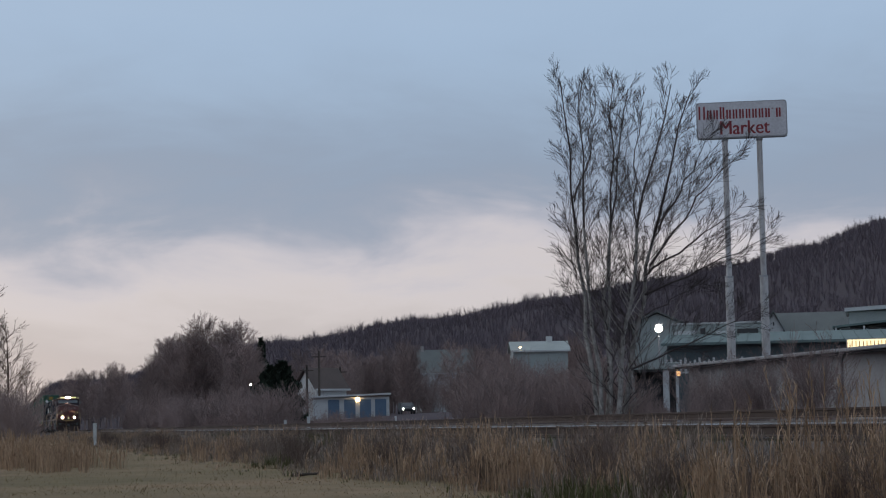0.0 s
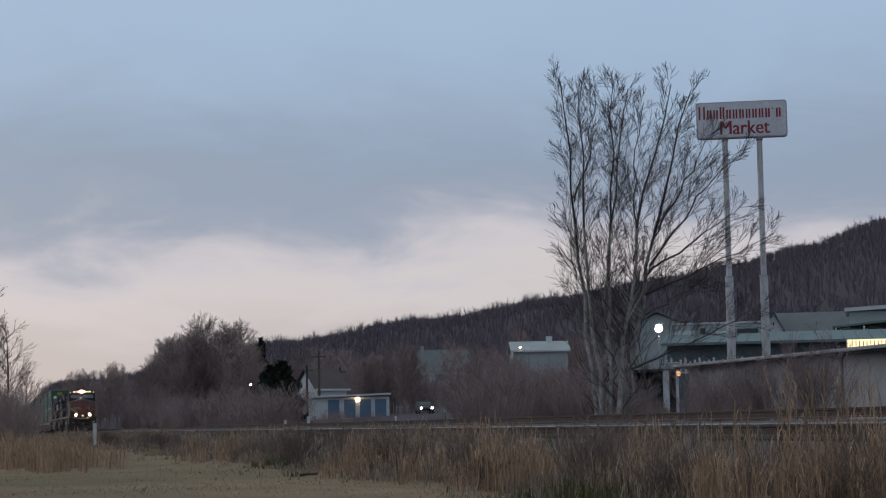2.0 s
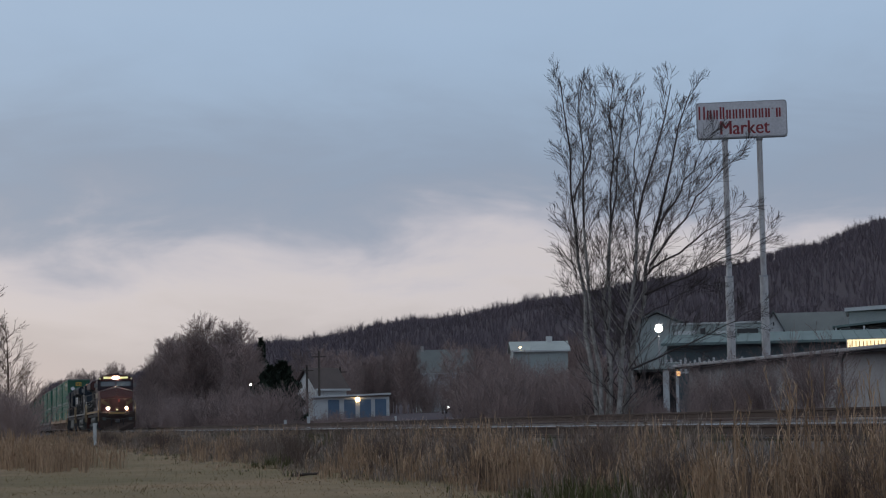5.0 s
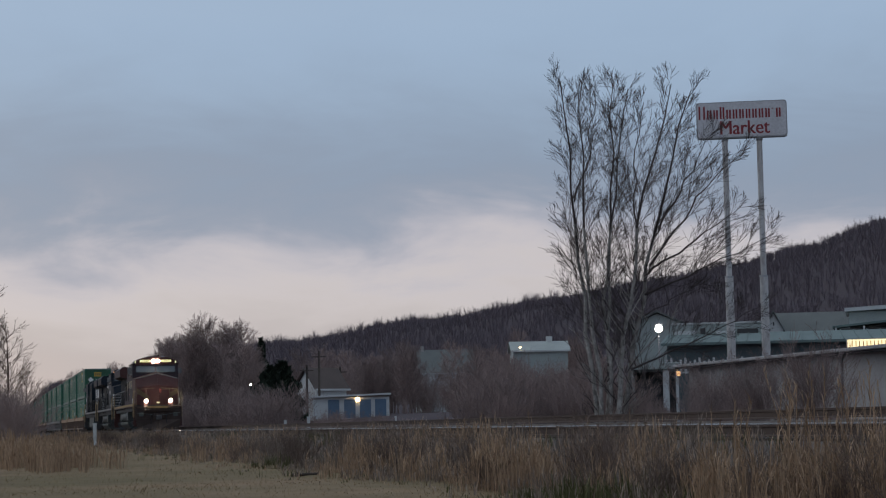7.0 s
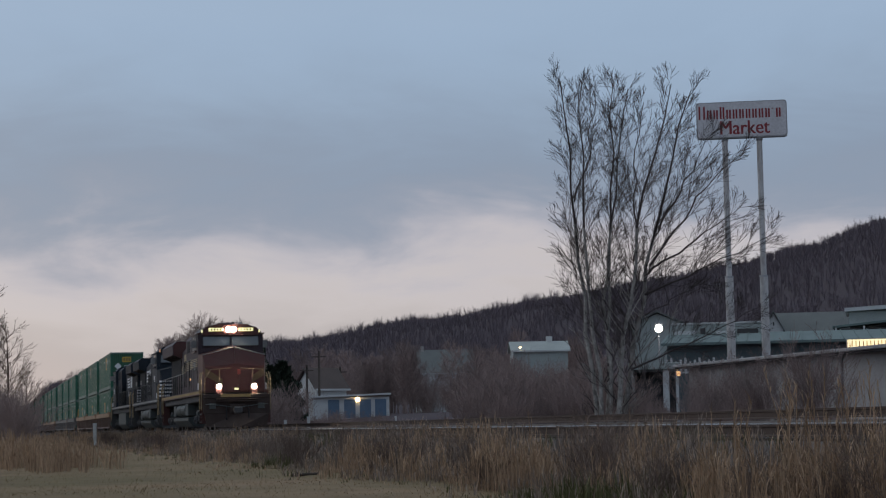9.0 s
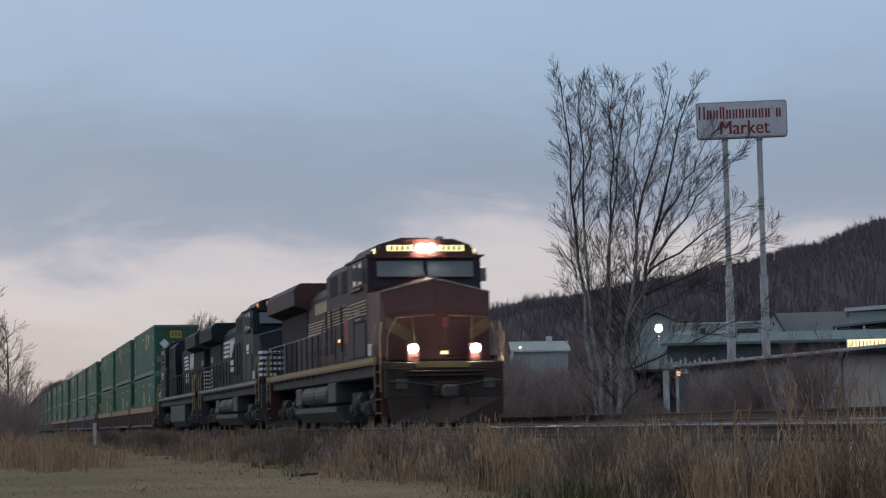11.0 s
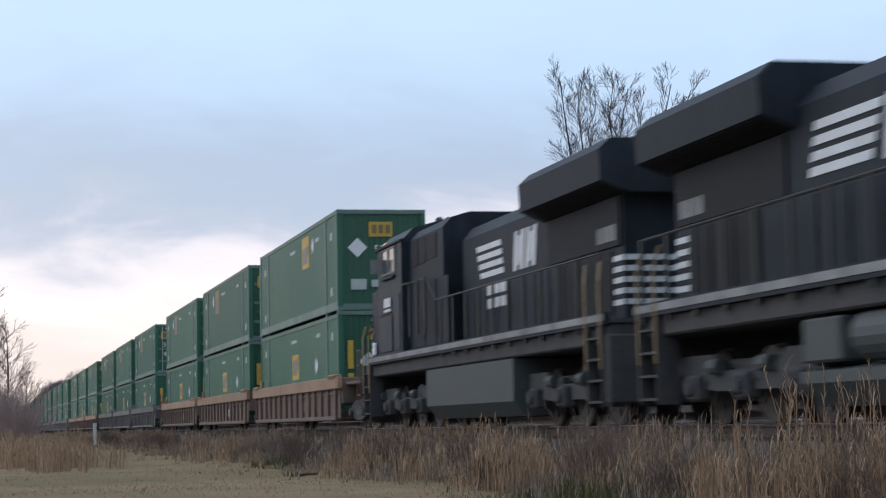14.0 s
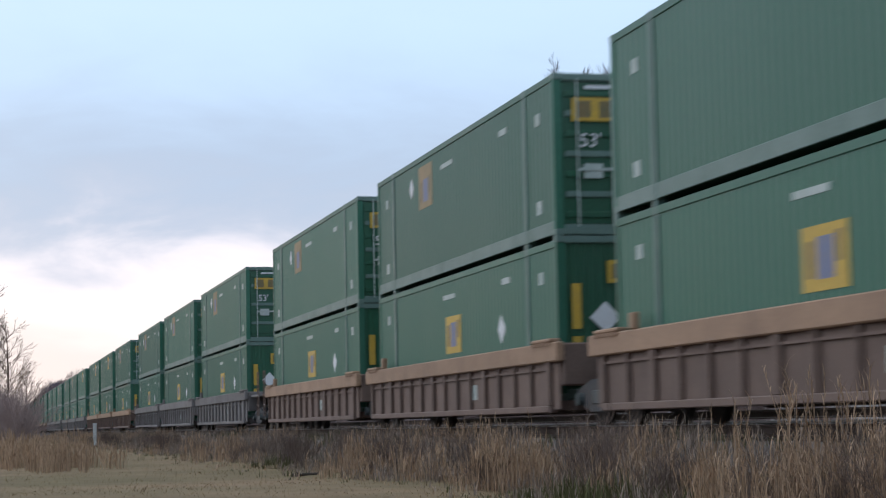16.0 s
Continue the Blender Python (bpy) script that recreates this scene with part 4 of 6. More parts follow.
        # white markings: sill boards, cab road marks
        P("cab_marking", Shape().box(6.6, 7.4, min(1.531 * s, 1.538 * s), max(1.531 * s, 1.538 * s), 2.82, 2.88).box(6.6, 7.4, min(1.531 * s, 1.538 * s), max(1.531 * s, 1.538 * s), 2.93, 3.15), M_WHITE if style != "new" else M_SILLW, cab)
        P("front_sill_box", Shape().box(8.5, 8.85, min(1.51 * s, 1.56 * s), max(1.51 * s, 1.56 * s), 1.84, 2.14, 0.01), M_WHITE)
    # front rails
    for s in (-1, 1):
        P("nose_handrail", Shape().line([(10.4, 1.45 * s, 1.62), (10.38, 1.42 * s, 2.3), (10.2, 1.15 * s, 2.72), (10.15, 0.2 * s, 2.78)], 0.02), M_DGOLD if style == "new" else M_RAILING)
        P("nose_handrail_post", Shape().line([(10.4, 0.75 * s, 1.62), (10.2, 0.75 * s, 2.75)], 0.018), M_DGOLD if style == "new" else M_RAILING)
    # lamps
    hl = M_LAMP if style == "new" else M_GLASS
    board = M_BOARD if style == "new" else M_AMBER
    for s in (-1, 1):
        P("number_board", Shape().box(8.44, 8.47, min(0.36 * s, 1.02 * s), max(0.36 * s, 1.02 * s), 4.53, 4.68, 0.012), board, cab, "lit number board")
        P("board_bars", Shape().box(8.471, 8.474, min(0.44 * s, 0.50 * s), max(0.44 * s, 0.50 * s), 4.56, 4.65).box(8.471, 8.474, min(0.58 * s, 0.64 * s), max(0.58 * s, 0.64 * s), 4.56, 4.65).box(8.471, 8.474, min(0.72 * s, 0.78 * s), max(0.72 * s, 0.78 * s), 4.56, 4.65).box(8.471, 8.474, min(0.86 * s, 0.92 * s), max(0.86 * s, 0.92 * s), 4.56, 4.65), M_DGOLD, cab, "dim bars on the lit board")
        P("number_board_side", Shape().box(8.0, 8.38, min(1.30 * s, 1.34 * s), max(1.30 * s, 1.34 * s), 4.47, 4.60, 0.01), board, cab)
        P("headlight", Shape().tube((8.44, 0.13 * s, 4.61), (8.52, 0.13 * s, 4.61), 0.105, 0.105, 16), hl, cab, "round headlight")
        P("ditch_light", Shape().tube((10.40, 0.79 * s, 1.95), (10.50, 0.79 * s, 1.95), 0.10, 0.10, 16), hl, L0, "low ditch light")
        P("ditch_light_box", Shape().box(10.2, 10.40, min(0.64 * s, 0.94 * s), max(0.64 * s, 0.94 * s), 1.62, 2.09, 0.02), body)
    if style == "new":
        P("pilot_lamp", Shape().box(10.42, 10.44, -0.1, 0.08, 1.80, 1.88), M_BOARD)
        P("nose_panel", Shape().box(9.752, 9.762, 0.12, 0.26, 2.50, 2.74), M_RED, ns, "red keystone-shaped panel")
    # roof clutter: horn, antenna, air conditioner
    P("horn", Shape().tube((5.9, 0.35, 4.95), (6.3, 0.35, 4.97), 0.04, 0.11, 10).tube((5.9, 0.15, 4.95), (6.2, 0.15, 4.97), 0.04, 0.1, 10).box(5.8, 6.0, 0.1, 0.4, 4.86, 4.94), M_GRILLE, cab)
    P("air_conditioner", Shape().box(6.6, 7.6, -0.5, 0.3, 4.861, 4.96, 0.03), cabm, cab)
    P("antenna_dome", Shape().tube((7.9, 0.5, 4.86), (7.9, 0.5, 4.96), 0.14, 0.08, 12), M_SILLW, cab)
    # tank, reservoirs
    P("fuel_tank", Shape().prism([(-1.20, 0.20), (-1.45, 0.48), (-1.45, 0.62), (-1.05, 0.70), (-1.05, 1.28), (1.45, 1.28), (1.45, 0.48), (1.20, 0.20)], -4.4, 3.1, "x"), M_TANK)
    for x0, x1 in ((-2.85, -0.75), (-0.55, 1.55)):
        P("air_reservoir", Shape().tube((x0, -1.20, 1.0), (x1, -1.20, 1.0), 0.30, 0.30, 18).tube((x0 - 0.1, -1.20, 1.0), (x0, -1.20, 1.0), 0.18, 0.30, 18).tube((x1, -1.20, 1.0), (x1 + 0.1, -1.20, 1.0), 0.30, 0.18, 18), M_TANK)
    P("valve_box", Shape().box(1.75, 3.0, -1.46, -1.0, 0.72, 1.3, 0.03), M_TANK)
    P("valve_box", Shape().box(-4.3, -3.2, -1.46, -1.0, 0.72, 1.25, 0.03), M_TANK)
    # bogies
    for c in (6.65, -6.9):
        bg = P("bogie", Shape().box(c - 2.5, c + 2.5, -0.95, 0.95, 0.62, 0.9, 0.04), M_UNDER)
        for s in (-1, 1):
            yo = 1.02 * s
            fr = Shape().prism([(c - 2.75, 0.62), (c - 2.75, 0.98), (c - 1.3, 0.98), (c - 0.9, 0.74), (c + 0.9, 0.74), (c + 1.3, 0.98), (c + 2.75, 0.98), (c + 2.75, 0.62), (c + 1.2, 0.46), (c - 1.2, 0.46)], min(yo, yo + 0.12 * s), max(yo, yo + 0.12 * s))
            P("side_frame", fr, M_UNDER, bg)
            for i in (-1, 0, 1):
                xa = c + i * 1.85
                P("axle_box", Shape().box(xa - 0.24, xa + 0.24, min(yo, yo + 0.26 * s), max(yo, yo + 0.26 * s), 0.33, 0.70, 0.04).tube((xa, yo + 0.26 * s, 0.53), (xa, yo + 0.33 * s, 0.53), 0.14, 0.12, 12), M_UNDER, bg)
                P("spring", Shape().tube((xa + 0.36, yo + 0.08 * s, 0.60), (xa + 0.36, yo + 0.08 * s, 0.86), 0.09, 0.09, 10), M_TANK, bg)
                P("brake_cylinder", Shape().tube((xa + 0.6, yo + 0.16 * s, 0.8), (xa + 0.95, yo + 0.16 * s, 0.8), 0.11, 0.11, 10), M_TANK, bg)
        for i in (-1, 0, 1):
            wheelset(c + i * 1.85, 0.53, bg)
    # livery
    for s in (-1, 1):
        def strip(n, x0, x1, z0, z1, m, y=1.05, slant=0.0, lab=""):
            a, b = (y + 0.003) * s, (y + 0.011) * s
            return P(n, Shape().prism([(x0, z0), (x1, z0), (x1 + slant, z1), (x0 + slant, z1)], min(a, b), max(a, b)), m, L0, lab)
        if hood_mark == "gold":
            for j in range(5):
                z = 2.93 + j * 0.085
                strip("gold_line", -9.85, xr, z, z + 0.032, M_GOLD, 1.022)
                strip("gold_line", xr + 0.1, 5.38, z, z + 0.032, M_GOLD, 1.34)
                strip("gold_line", 5.5, 8.2, z, z + 0.032, M_GOLD, 1.522)
            for k in range(4):
                strip("road_mark", -2.9 + k * 0.55, -2.48 + k * 0.55, 3.52, 3.86, M_GOLD, 1.022)
            strip("red_door_panel", 4.05, 4.55, 2.35, 3.05, M_RED, 1.345)
            strip("step_lamp", 3.0, 3.3, 2.42, 2.50, M_AMBERL, 1.35)
        else:
            # four leaning bars and two blocks, then smaller marks beneath
            d = -s
            for j in range(4):
                z = 3.06 + j * 0.19
                x0, x1 = (-4.9, -3.1) if s < 0 else (-2.3, -0.4)
                strip("hood_stripe", x0 + 0.06 * j, x1 + 0.10 * j, z, z + 0.115, M_WHITE, 1.022, 0.05)
            # the emblem's two slanting blocks, each split by a thin dark slit
            for k in range(2):
                x0 = (-2.75 + k * 0.82) if s < 0 else (-4.6 + k * 0.86)
                lean = 0.16 if s < 0 else -0.16
                strip("emblem_block", x0, x0 + 0.26, 3.02, 3.78, M_WHITE, 1.022, lean)
                strip("emblem_block", x0 + 0.30, x0 + 0.46, 3.12, 3.68, M_WHITE, 1.022, lean)
                strip("emblem_block", x0 + 0.50, x0 + 0.72, 3.02, 3.78, M_WHITE, 1.022, lean)
            for r in range(2):
                for k in range(3):
                    strip("hood_mark", -2.5 + k * 0.52, -2.08 + k * 0.52, 2.40 + r * 0.28, 2.60 + r * 0.28, M_WHITE, 1.047)
    if hood_mark != "gold":
        for j in range(5):
            z = 1.95 + j * 0.18
            P("rear_stripe", Shape().box(-9.915, -9.901, -1.0, 1.0, z, z + 0.09), M_WHITE)
            for s in (-1, 1):
                P("rear_side_stripe", Shape().box(-9.88, -9.36, min(1.023 * s, 1.032 * s), max(1.023 * s, 1.032 * s), z, z + 0.09), M_WHITE)
        for s in (-1, 1):
            for k in range(4):
                P("rear_mark", Shape().box(-9.6 + k * 0.26, -9.4 + k * 0.26, min(1.061 * s, 1.068 * s), max(1.061 * s, 1.068 * s), 3.02, 3.28), M_SILLW)
        for j in range(5):
            z = 1.92 + j * 0.20
            P("nose_stripe", Shape().box(9.70, 9.735, -1.335, 1.335, z, z + 0.10), M_WHITE, ns)
        for s in (-1, 1):
            for j in range(5):
                z = 1.92 + j * 0.20
                a0, a1 = 1.445 * s, 1.345 * s
                P("nose_side_stripe", Shape().add([(9.42, a0, z), (9.73, a1, z), (9.73, a1, z + 0.1), (9.42, a0, z + 0.1), (9.42, a0 + 0.015 * s, z), (9.73, a1 + 0.015 * s, z), (9.73, a1 + 0.015 * s, z + 0.1), (9.42, a0 + 0.015 * s, z + 0.1)],
                                                   [(0, 1, 2, 3), (4, 7, 6, 5), (0, 4, 5, 1), (2, 6, 7, 3), (1, 5, 6, 2), (0, 3, 7, 4)]), M_WHITE, ns)
    return L0


lead = loco("Tuscan red freight locomotive with gold stripes and lit headlights", (M_TUSCAN, M_TUSCAN_SIDE, M_YELLOW, "gold"), "new")
train.append((lead, 60.05, 0))
second = loco("black freight locomotive with white nose stripes, nose forward", (M_BLACK, M_BLACK, M_SILLW, "white"), "old")
train.append((second, 37.6, 0))
third = copy_thing(second, Matrix())
tagged(third, "black freight locomotive with white nose stripes, running backwards")
train.append((third, 15.3, 180))
for ob in third.children_recursive:
    if ob.name.startswith("wheelset"):
        axles.append((ob, 0.53, -1))

# ---- containers: local x 0 at the forward end, 16.15 m long, z from the container's own floor ----
M_GREEN = mat("green_container_paint", (0.025, 0.112, 0.071), 0.45, 0, (0.048, 0.131, 0.095), 0.5, 0.5, 30, 0.06, rnd=0.14, stretch=(1, 1, 0.35), spec=0.3)
# end walls, doors and floor: a darker green than the side sheets
M_GREEND = mat("darker_end_green", (0.014, 0.085, 0.045), 0.45, 0, (0.03, 0.09, 0.055), 0.5, 0.8, 30, 0.06, rnd=0.12)
M_GREENR = mat("worn_green_rail", (0.120, 0.188, 0.165), 0.5, 0.1, (0.068, 0.125, 0.103), 0.6, 1.2, 30, 0.05)
M_CYEL = mat("container_yellow", (0.52, 0.33, 0.035), 0.55, 0, (0.30, 0.22, 0.07), 0.5, 4, 30, 0.0)
M_CFADE = mat("sun_faded_yellow", (0.30, 0.20, 0.09), 0.6, 0, (0.14, 0.15, 0.09), 0.6, 4, 30, 0.0)
M_CBLUE = mat("container_blue", (0.12, 0.15, 0.28), 0.55, 0, (0.25, 0.22, 0.15), 0.5, 4, 30, 0.0)
M_CBRN = mat("faded_brown_mark", (0.20, 0.13, 0.05), 0.6, 0, (0.06, 0.12, 0.07), 0.6, 3, 30, 0.0)
M_PALE = mat("pale_marking", (0.42, 0.47, 0.45), 0.6, 0, (0.2, 0.28, 0.24), 0.5, 3, 30, 0.0)
CL, CW, CH = 16.15, 1.295, 2.896


def lettering(name, text, size, m, mt, parent):
    cu = bpy.data.curves.new(name, "FONT")
    cu.body, cu.size, cu.extrude, cu.align_x, cu.offset = text, size, 0.004, "CENTER", 0.0
    cu.materials.append(mt)
    ob = new(name, cu)
    dg = bpy.context.evaluated_depsgraph_get()
    me = bpy.data.meshes.new_from_object(ob.evaluated_get(dg))
    bpy.data.objects.remove(ob)
    o2 = new(name, me)
    o2.parent, o2.matrix_basis = parent, m
    return o2


def container(label, doors_forward, mark_x, placard_x, lower):
    C = thing("container", label, "shipping container", group="double-stacked containers on the train")
    P = lambda n, sh, m, par=C, lab="": part(n, sh, m, par, lab)
    x0, x1 = -CL, 0.0
    lift = 0.0 if lower else 0.065
    P("roof", Shape().box(x0 + 0.05, x1 - 0.05, -CW + 0.04, CW - 0.04, CH - 0.13 + lift, CH - 0.09 + lift), M_GREENR)
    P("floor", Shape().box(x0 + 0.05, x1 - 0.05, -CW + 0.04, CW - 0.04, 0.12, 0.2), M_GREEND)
    for s in (-1, 1):
        # corrugated side sheet
        pts, n = [], 62
        for i in range(n):
            a = x0 + 0.1 + (CL - 0.2) * i / n
            w = (CL - 0.2) / n
            for f, d in ((0.0, 0), (0.35, 0), (0.5, 1), (0.85, 1)):
                pts.append((a + f * w, (CW - 0.020 - 0.011 * d) * s))
        pts.append((x1 - 0.1, (CW - 0.02) * s))
        sh = Shape()
        k = len(pts)
        sh.add([(a, b, 0.26) for a, b in pts] + [(a, b, CH - 0.1) for a, b in pts], [(i, i + 1, k + i + 1, k + i) for i in range(k - 1)])
        P("side_wall", sh, M_GREEN)
        P("bottom_rail", Shape().box(x0 + 0.08, x1 - 0.08, min((CW - 0.05) * s, (CW - 0.006) * s), max((CW - 0.05) * s, (CW - 0.006) * s), 0.03, 0.27, 0.01), M_GREENR)
        P("top_rail", Shape().box(x0 + 0.08, x1 - 0.08, min((CW - 0.06) * s, (CW - 0.004) * s), max((CW - 0.06) * s, (CW - 0.004) * s), CH - 0.20 + lift, CH - 0.075 + lift, 0.008), M_GREEN)
        for xp in (x0 + 1.98, x1 - 1.98) if s < 0 else ():
            P("stacking_post", Shape().box(xp - 0.09, xp + 0.09, min((CW - 0.05) * s, (CW + 0.004) * s), max((CW - 0.05) * s, (CW + 0.004) * s), 0.02, CH, 0.01), M_GREENR)
            for z in (0.0, CH - 0.12):
                P("casting", Shape().box(xp - 0.1, xp + 0.1, min((CW - 0.16) * s, (CW + 0.006) * s), max((CW - 0.16) * s, (CW + 0.006) * s), z, z + 0.12, 0.01), M_GREENR)
        for xe in (x0, x1 - 0.16):
            P("corner_post", Shape().box(xe, xe + 0.16, min((CW - 0.16) * s, CW * s), max((CW - 0.16) * s, CW * s), 0.1, CH - 0.1, 0.012), M_GREEN)
            for z in (0.0, CH - 0.12):
                P("casting", Shape().box(xe - 0.003, xe + 0.178, min((CW - 0.16) * s, (CW + 0.003) * s), max((CW - 0.16) * s, (CW + 0.003) * s), z, z + 0.12, 0.01), M_GREENR)

        def mark(n, xa, xb, za, zb, m, lab="", poly=None, up=0.0):
            a, b = (CW - 0.045) * s, (CW - 0.0165 + up * 0.5) * s
            pl = poly or [(xa, za), (xb, za), (xb, zb), (xa, zb)]
            return P(n, Shape().prism(pl, min(a, b), max(a, b)), m, C, lab)
        if s > 0:
            continue
        zc = 1.14 if lower else 1.66
        yel = M_CYEL if lower or not doors_forward else M_CFADE
        mark("emblem_panel", mark_x - 0.68, mark_x + 0.68, zc, zc + (0.80 if lower else 0.98), yel, "faded yellow square panel")
        mark("emblem_shape", mark_x - 0.22, mark_x + 0.28, zc + 0.14, zc + 0.66, M_CBLUE, "faded purple-blue shape", None, 0.004)
        mark("emblem_shape", mark_x - 0.52, mark_x - 0.34, zc + 0.16, zc + 0.62, M_CBRN, "", None, 0.004)
        mark("emblem_shape", mark_x + 0.36, mark_x + 0.52, zc + 0.32, zc + 0.70, M_CBRN, "", None, 0.004)
        xd, zd, half = placard_x, 1.45 if lower else 2.25, 0.28 if lower else 0.24
        mark("placard", 0, 0, 0, 0, M_WHITE, "white diamond placard", [(xd, zd - half), (xd + half, zd), (xd, zd + half), (xd - half, zd)])
        mark("marking", -9.0, -7.9, 2.32, 2.42, M_PALE)
        mark("marking", -3.9, -3.3, 2.30, 2.42, M_PALE)
        for xm in (-1.25, -CL + 1.0):
            mark("marking", xm, xm + 0.28, 2.1, 2.32, M_PALE)
            mark("marking", xm, xm + 0.28, 0.48, 0.72, M_PALE)
    for e in (1, -1):
        xe = x1 if e > 0 else x0
        doors = (e > 0) == doors_forward
        hx = lambda d0, d1: (min(xe - d0 * e, xe - d1 * e), max(xe - d0 * e, xe - d1 * e))
        P("end_header", Shape().box(*hx(0.0, 0.12), -CW + 0.16, CW - 0.16, CH - 0.13, CH - 0.003, 0.008), M_GREENR)
        P("end_sill", Shape().box(*hx(0.0, 0.14), -CW + 0.16, CW - 0.16, 0.02, 0.20, 0.01), M_GREENR)
        if doors:
            for s in (-1, 1):
                a, b = (0.02, CW - 0.17)
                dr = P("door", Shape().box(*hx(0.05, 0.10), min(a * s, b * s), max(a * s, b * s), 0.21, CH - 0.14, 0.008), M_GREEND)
                for j in range(7):
                    z = 0.32 + j * 0.36
                    P("door_rib", Shape().box(*hx(0.015, 0.05), min(0.10 * s, 1.08 * s), max(0.10 * s, 1.08 * s), z, z + 0.11, 0.012), M_GREENR if j % 2 else M_GREEND, dr)
                for y in (0.22, 0.86):
                    P("lock_rod", Shape().tube((xe + 0.012 * e, y * s, 0.16), (xe + 0.012 * e, y * s, CH - 0.1), 0.017, 0.017, 6), M_PALE, dr)
                    P("rod_handle", Shape().box(*hx(-0.03, 0.0), min(y * s, (y + 0.28 * (1 if y < 0.5 else -1)) * s), max(y * s, (y + 0.28 * (1 if y < 0.5 else -1)) * s), 1.15, 1.2), M_PALE, dr)
            P("end_panel", Shape().box(*hx(-0.004, 0.02), -0.95 if e > 0 else 0.05, -0.05 if e > 0 else 0.95, 2.04, 2.46), M_CYEL, C, "yellow panel with plain shapes")
            for k in range(2):
                yy = (-0.86 + 0.42 * k) if e > 0 else (0.16 + 0.42 * k)
                P("panel_shape", Shape().box(*hx(-0.008, -0.004), yy, yy + 0.26, 2.1, 2.4), M_CBRN)
            lettering("size_mark", "53'", 0.34, pose(xe + 0.006 * e, -0.62 * e, 1.58, 90, 0, 90 * e), M_WHITE, C)
            P("marking", Shape().box(*hx(-0.004, 0.02), -0.75, -0.4, 1.02, 1.28), M_PALE)
            P("marking", Shape().box(*hx(-0.004, 0.02), 0.2, 0.8, 1.16, 1.26), M_PALE)
            P("marking", Shape().box(*hx(-0.004, 0.02), -0.7, -0.2, 2.62, 2.68), M_WHITE)
        else:
            sh = Shape()
            n = 14
            pts = []
            for i in range(n):
                w = (2 * CW - 0.3) / n
                a = -CW + 0.15 + i * w
                for f, d in ((0.0, 0.0), (0.4, 0.0), (0.5, 1.0), (0.9, 1.0)):
                    pts.append((a + f * w, xe - (0.045 + 0.02 * d) * e))
            pts.append((CW - 0.15, xe - 0.045 * e))
            k = len(pts)
            sh.add([(b, a, 0.2) for a, b in pts] + [(b, a, CH - 0.12) for a, b in pts], [(i, i + 1, k + i + 1, k + i) for i in range(k - 1)])
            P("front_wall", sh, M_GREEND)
            ys = -1 if e > 0 else 1
            fy = lambda a, b: (min(a * ys, b * ys), max(a * ys, b * ys))
            if lower:
                P("warning_strip", Shape().box(*hx(0.0, 0.04), *fy(0.86, 1.02), 0.35, 1.12), M_CYEL, C, "yellow warning strip")
                P("warning_strip", Shape().box(*hx(0.0, 0.04), *fy(0.86, 1.02), 1.25, 2.05), M_CYEL, C, "yellow warning strip")
                P("end_panel", Shape().box(*hx(0.0, 0.04), *fy(-0.32, 0.36), 2.06, 2.46), M_CYEL, C, "yellow panel with plain shapes")
                for q in range(3):
                    P("panel_shape", Shape().box(*hx(-0.006, 0.0), *fy(0.28 - 0.2 * q, 0.14 - 0.2 * q), 2.13, 2.39), M_CBRN)
            else:
                P("end_panel", Shape().box(*hx(0.0, 0.04), *fy(-0.32, 0.36), 2.12, 2.54), M_CYEL, C, "yellow panel with plain shapes")
                for q in range(3):
                    P("panel_shape", Shape().box(*hx(-0.006, 0.0), *fy(0.28 - 0.2 * q, 0.14 - 0.2 * q), 2.2, 2.46), M_CBRN)
                lettering("size_mark", "53'", 0.30, pose(xe + 0.006 * e, -0.05 * e, 1.66, 90, 0, 90 * e), M_WHITE, C)
                P("marking", Shape().box(*hx(0.0, 0.04), *fy(0.9, 0.45), 0.6, 0.9), M_PALE)
                P("marking", Shape().box(*hx(0.0, 0.04), *fy(0.3, -0.5), 0.68, 0.88), M_PALE)
            yc, zc = (0.42, 1.45) if lower else (0.70, 1.80)
            pl = [(yc * ys, zc - 0.28), ((yc - 0.28) * ys, zc), (yc * ys, zc + 0.28), ((yc + 0.28) * ys, zc)]
            P("placard", Shape().prism(pl, *hx(0.0, 0.04), "x"), M_WHITE, C, "white diamond placard")
    return C


lab_t, lab_l = "green corrugated steel container stacked on another", "green corrugated steel container sitting in a well car"
kinds = {("up", 0): container(lab_t, False, -5.8, -4.45, False), ("up", 1): container(lab_t, True, -10.6, -12.1, False),
         ("low", 0): container(lab_l, False, -8.1, -4.0, True), ("low", 1): container(lab_l, True, -8.1, -4.0, True)}

# ---- articulated well cars ----
M_WELL = mat("rusty_brown_well", (0.154, 0.100, 0.078), 0.75, 0, (0.085, 0.057, 0.048), 0.6, 1.2, 25, 0.15, rnd=0.1)
M_WSILL = mat("tan_well_sill", (0.342, 0.211, 0.131), 0.7, 0, (0.171, 0.108, 0.078), 0.6, 1.0, 25, 0.15, rnd=0.1)
M_WELLG = mat("grey_well", (0.125, 0.108, 0.102), 0.75, 0, (0.24, 0.23, 0.23), 0.6, 0.8, 25, 0.15, rnd=0.15)
FLOOR = 0.45


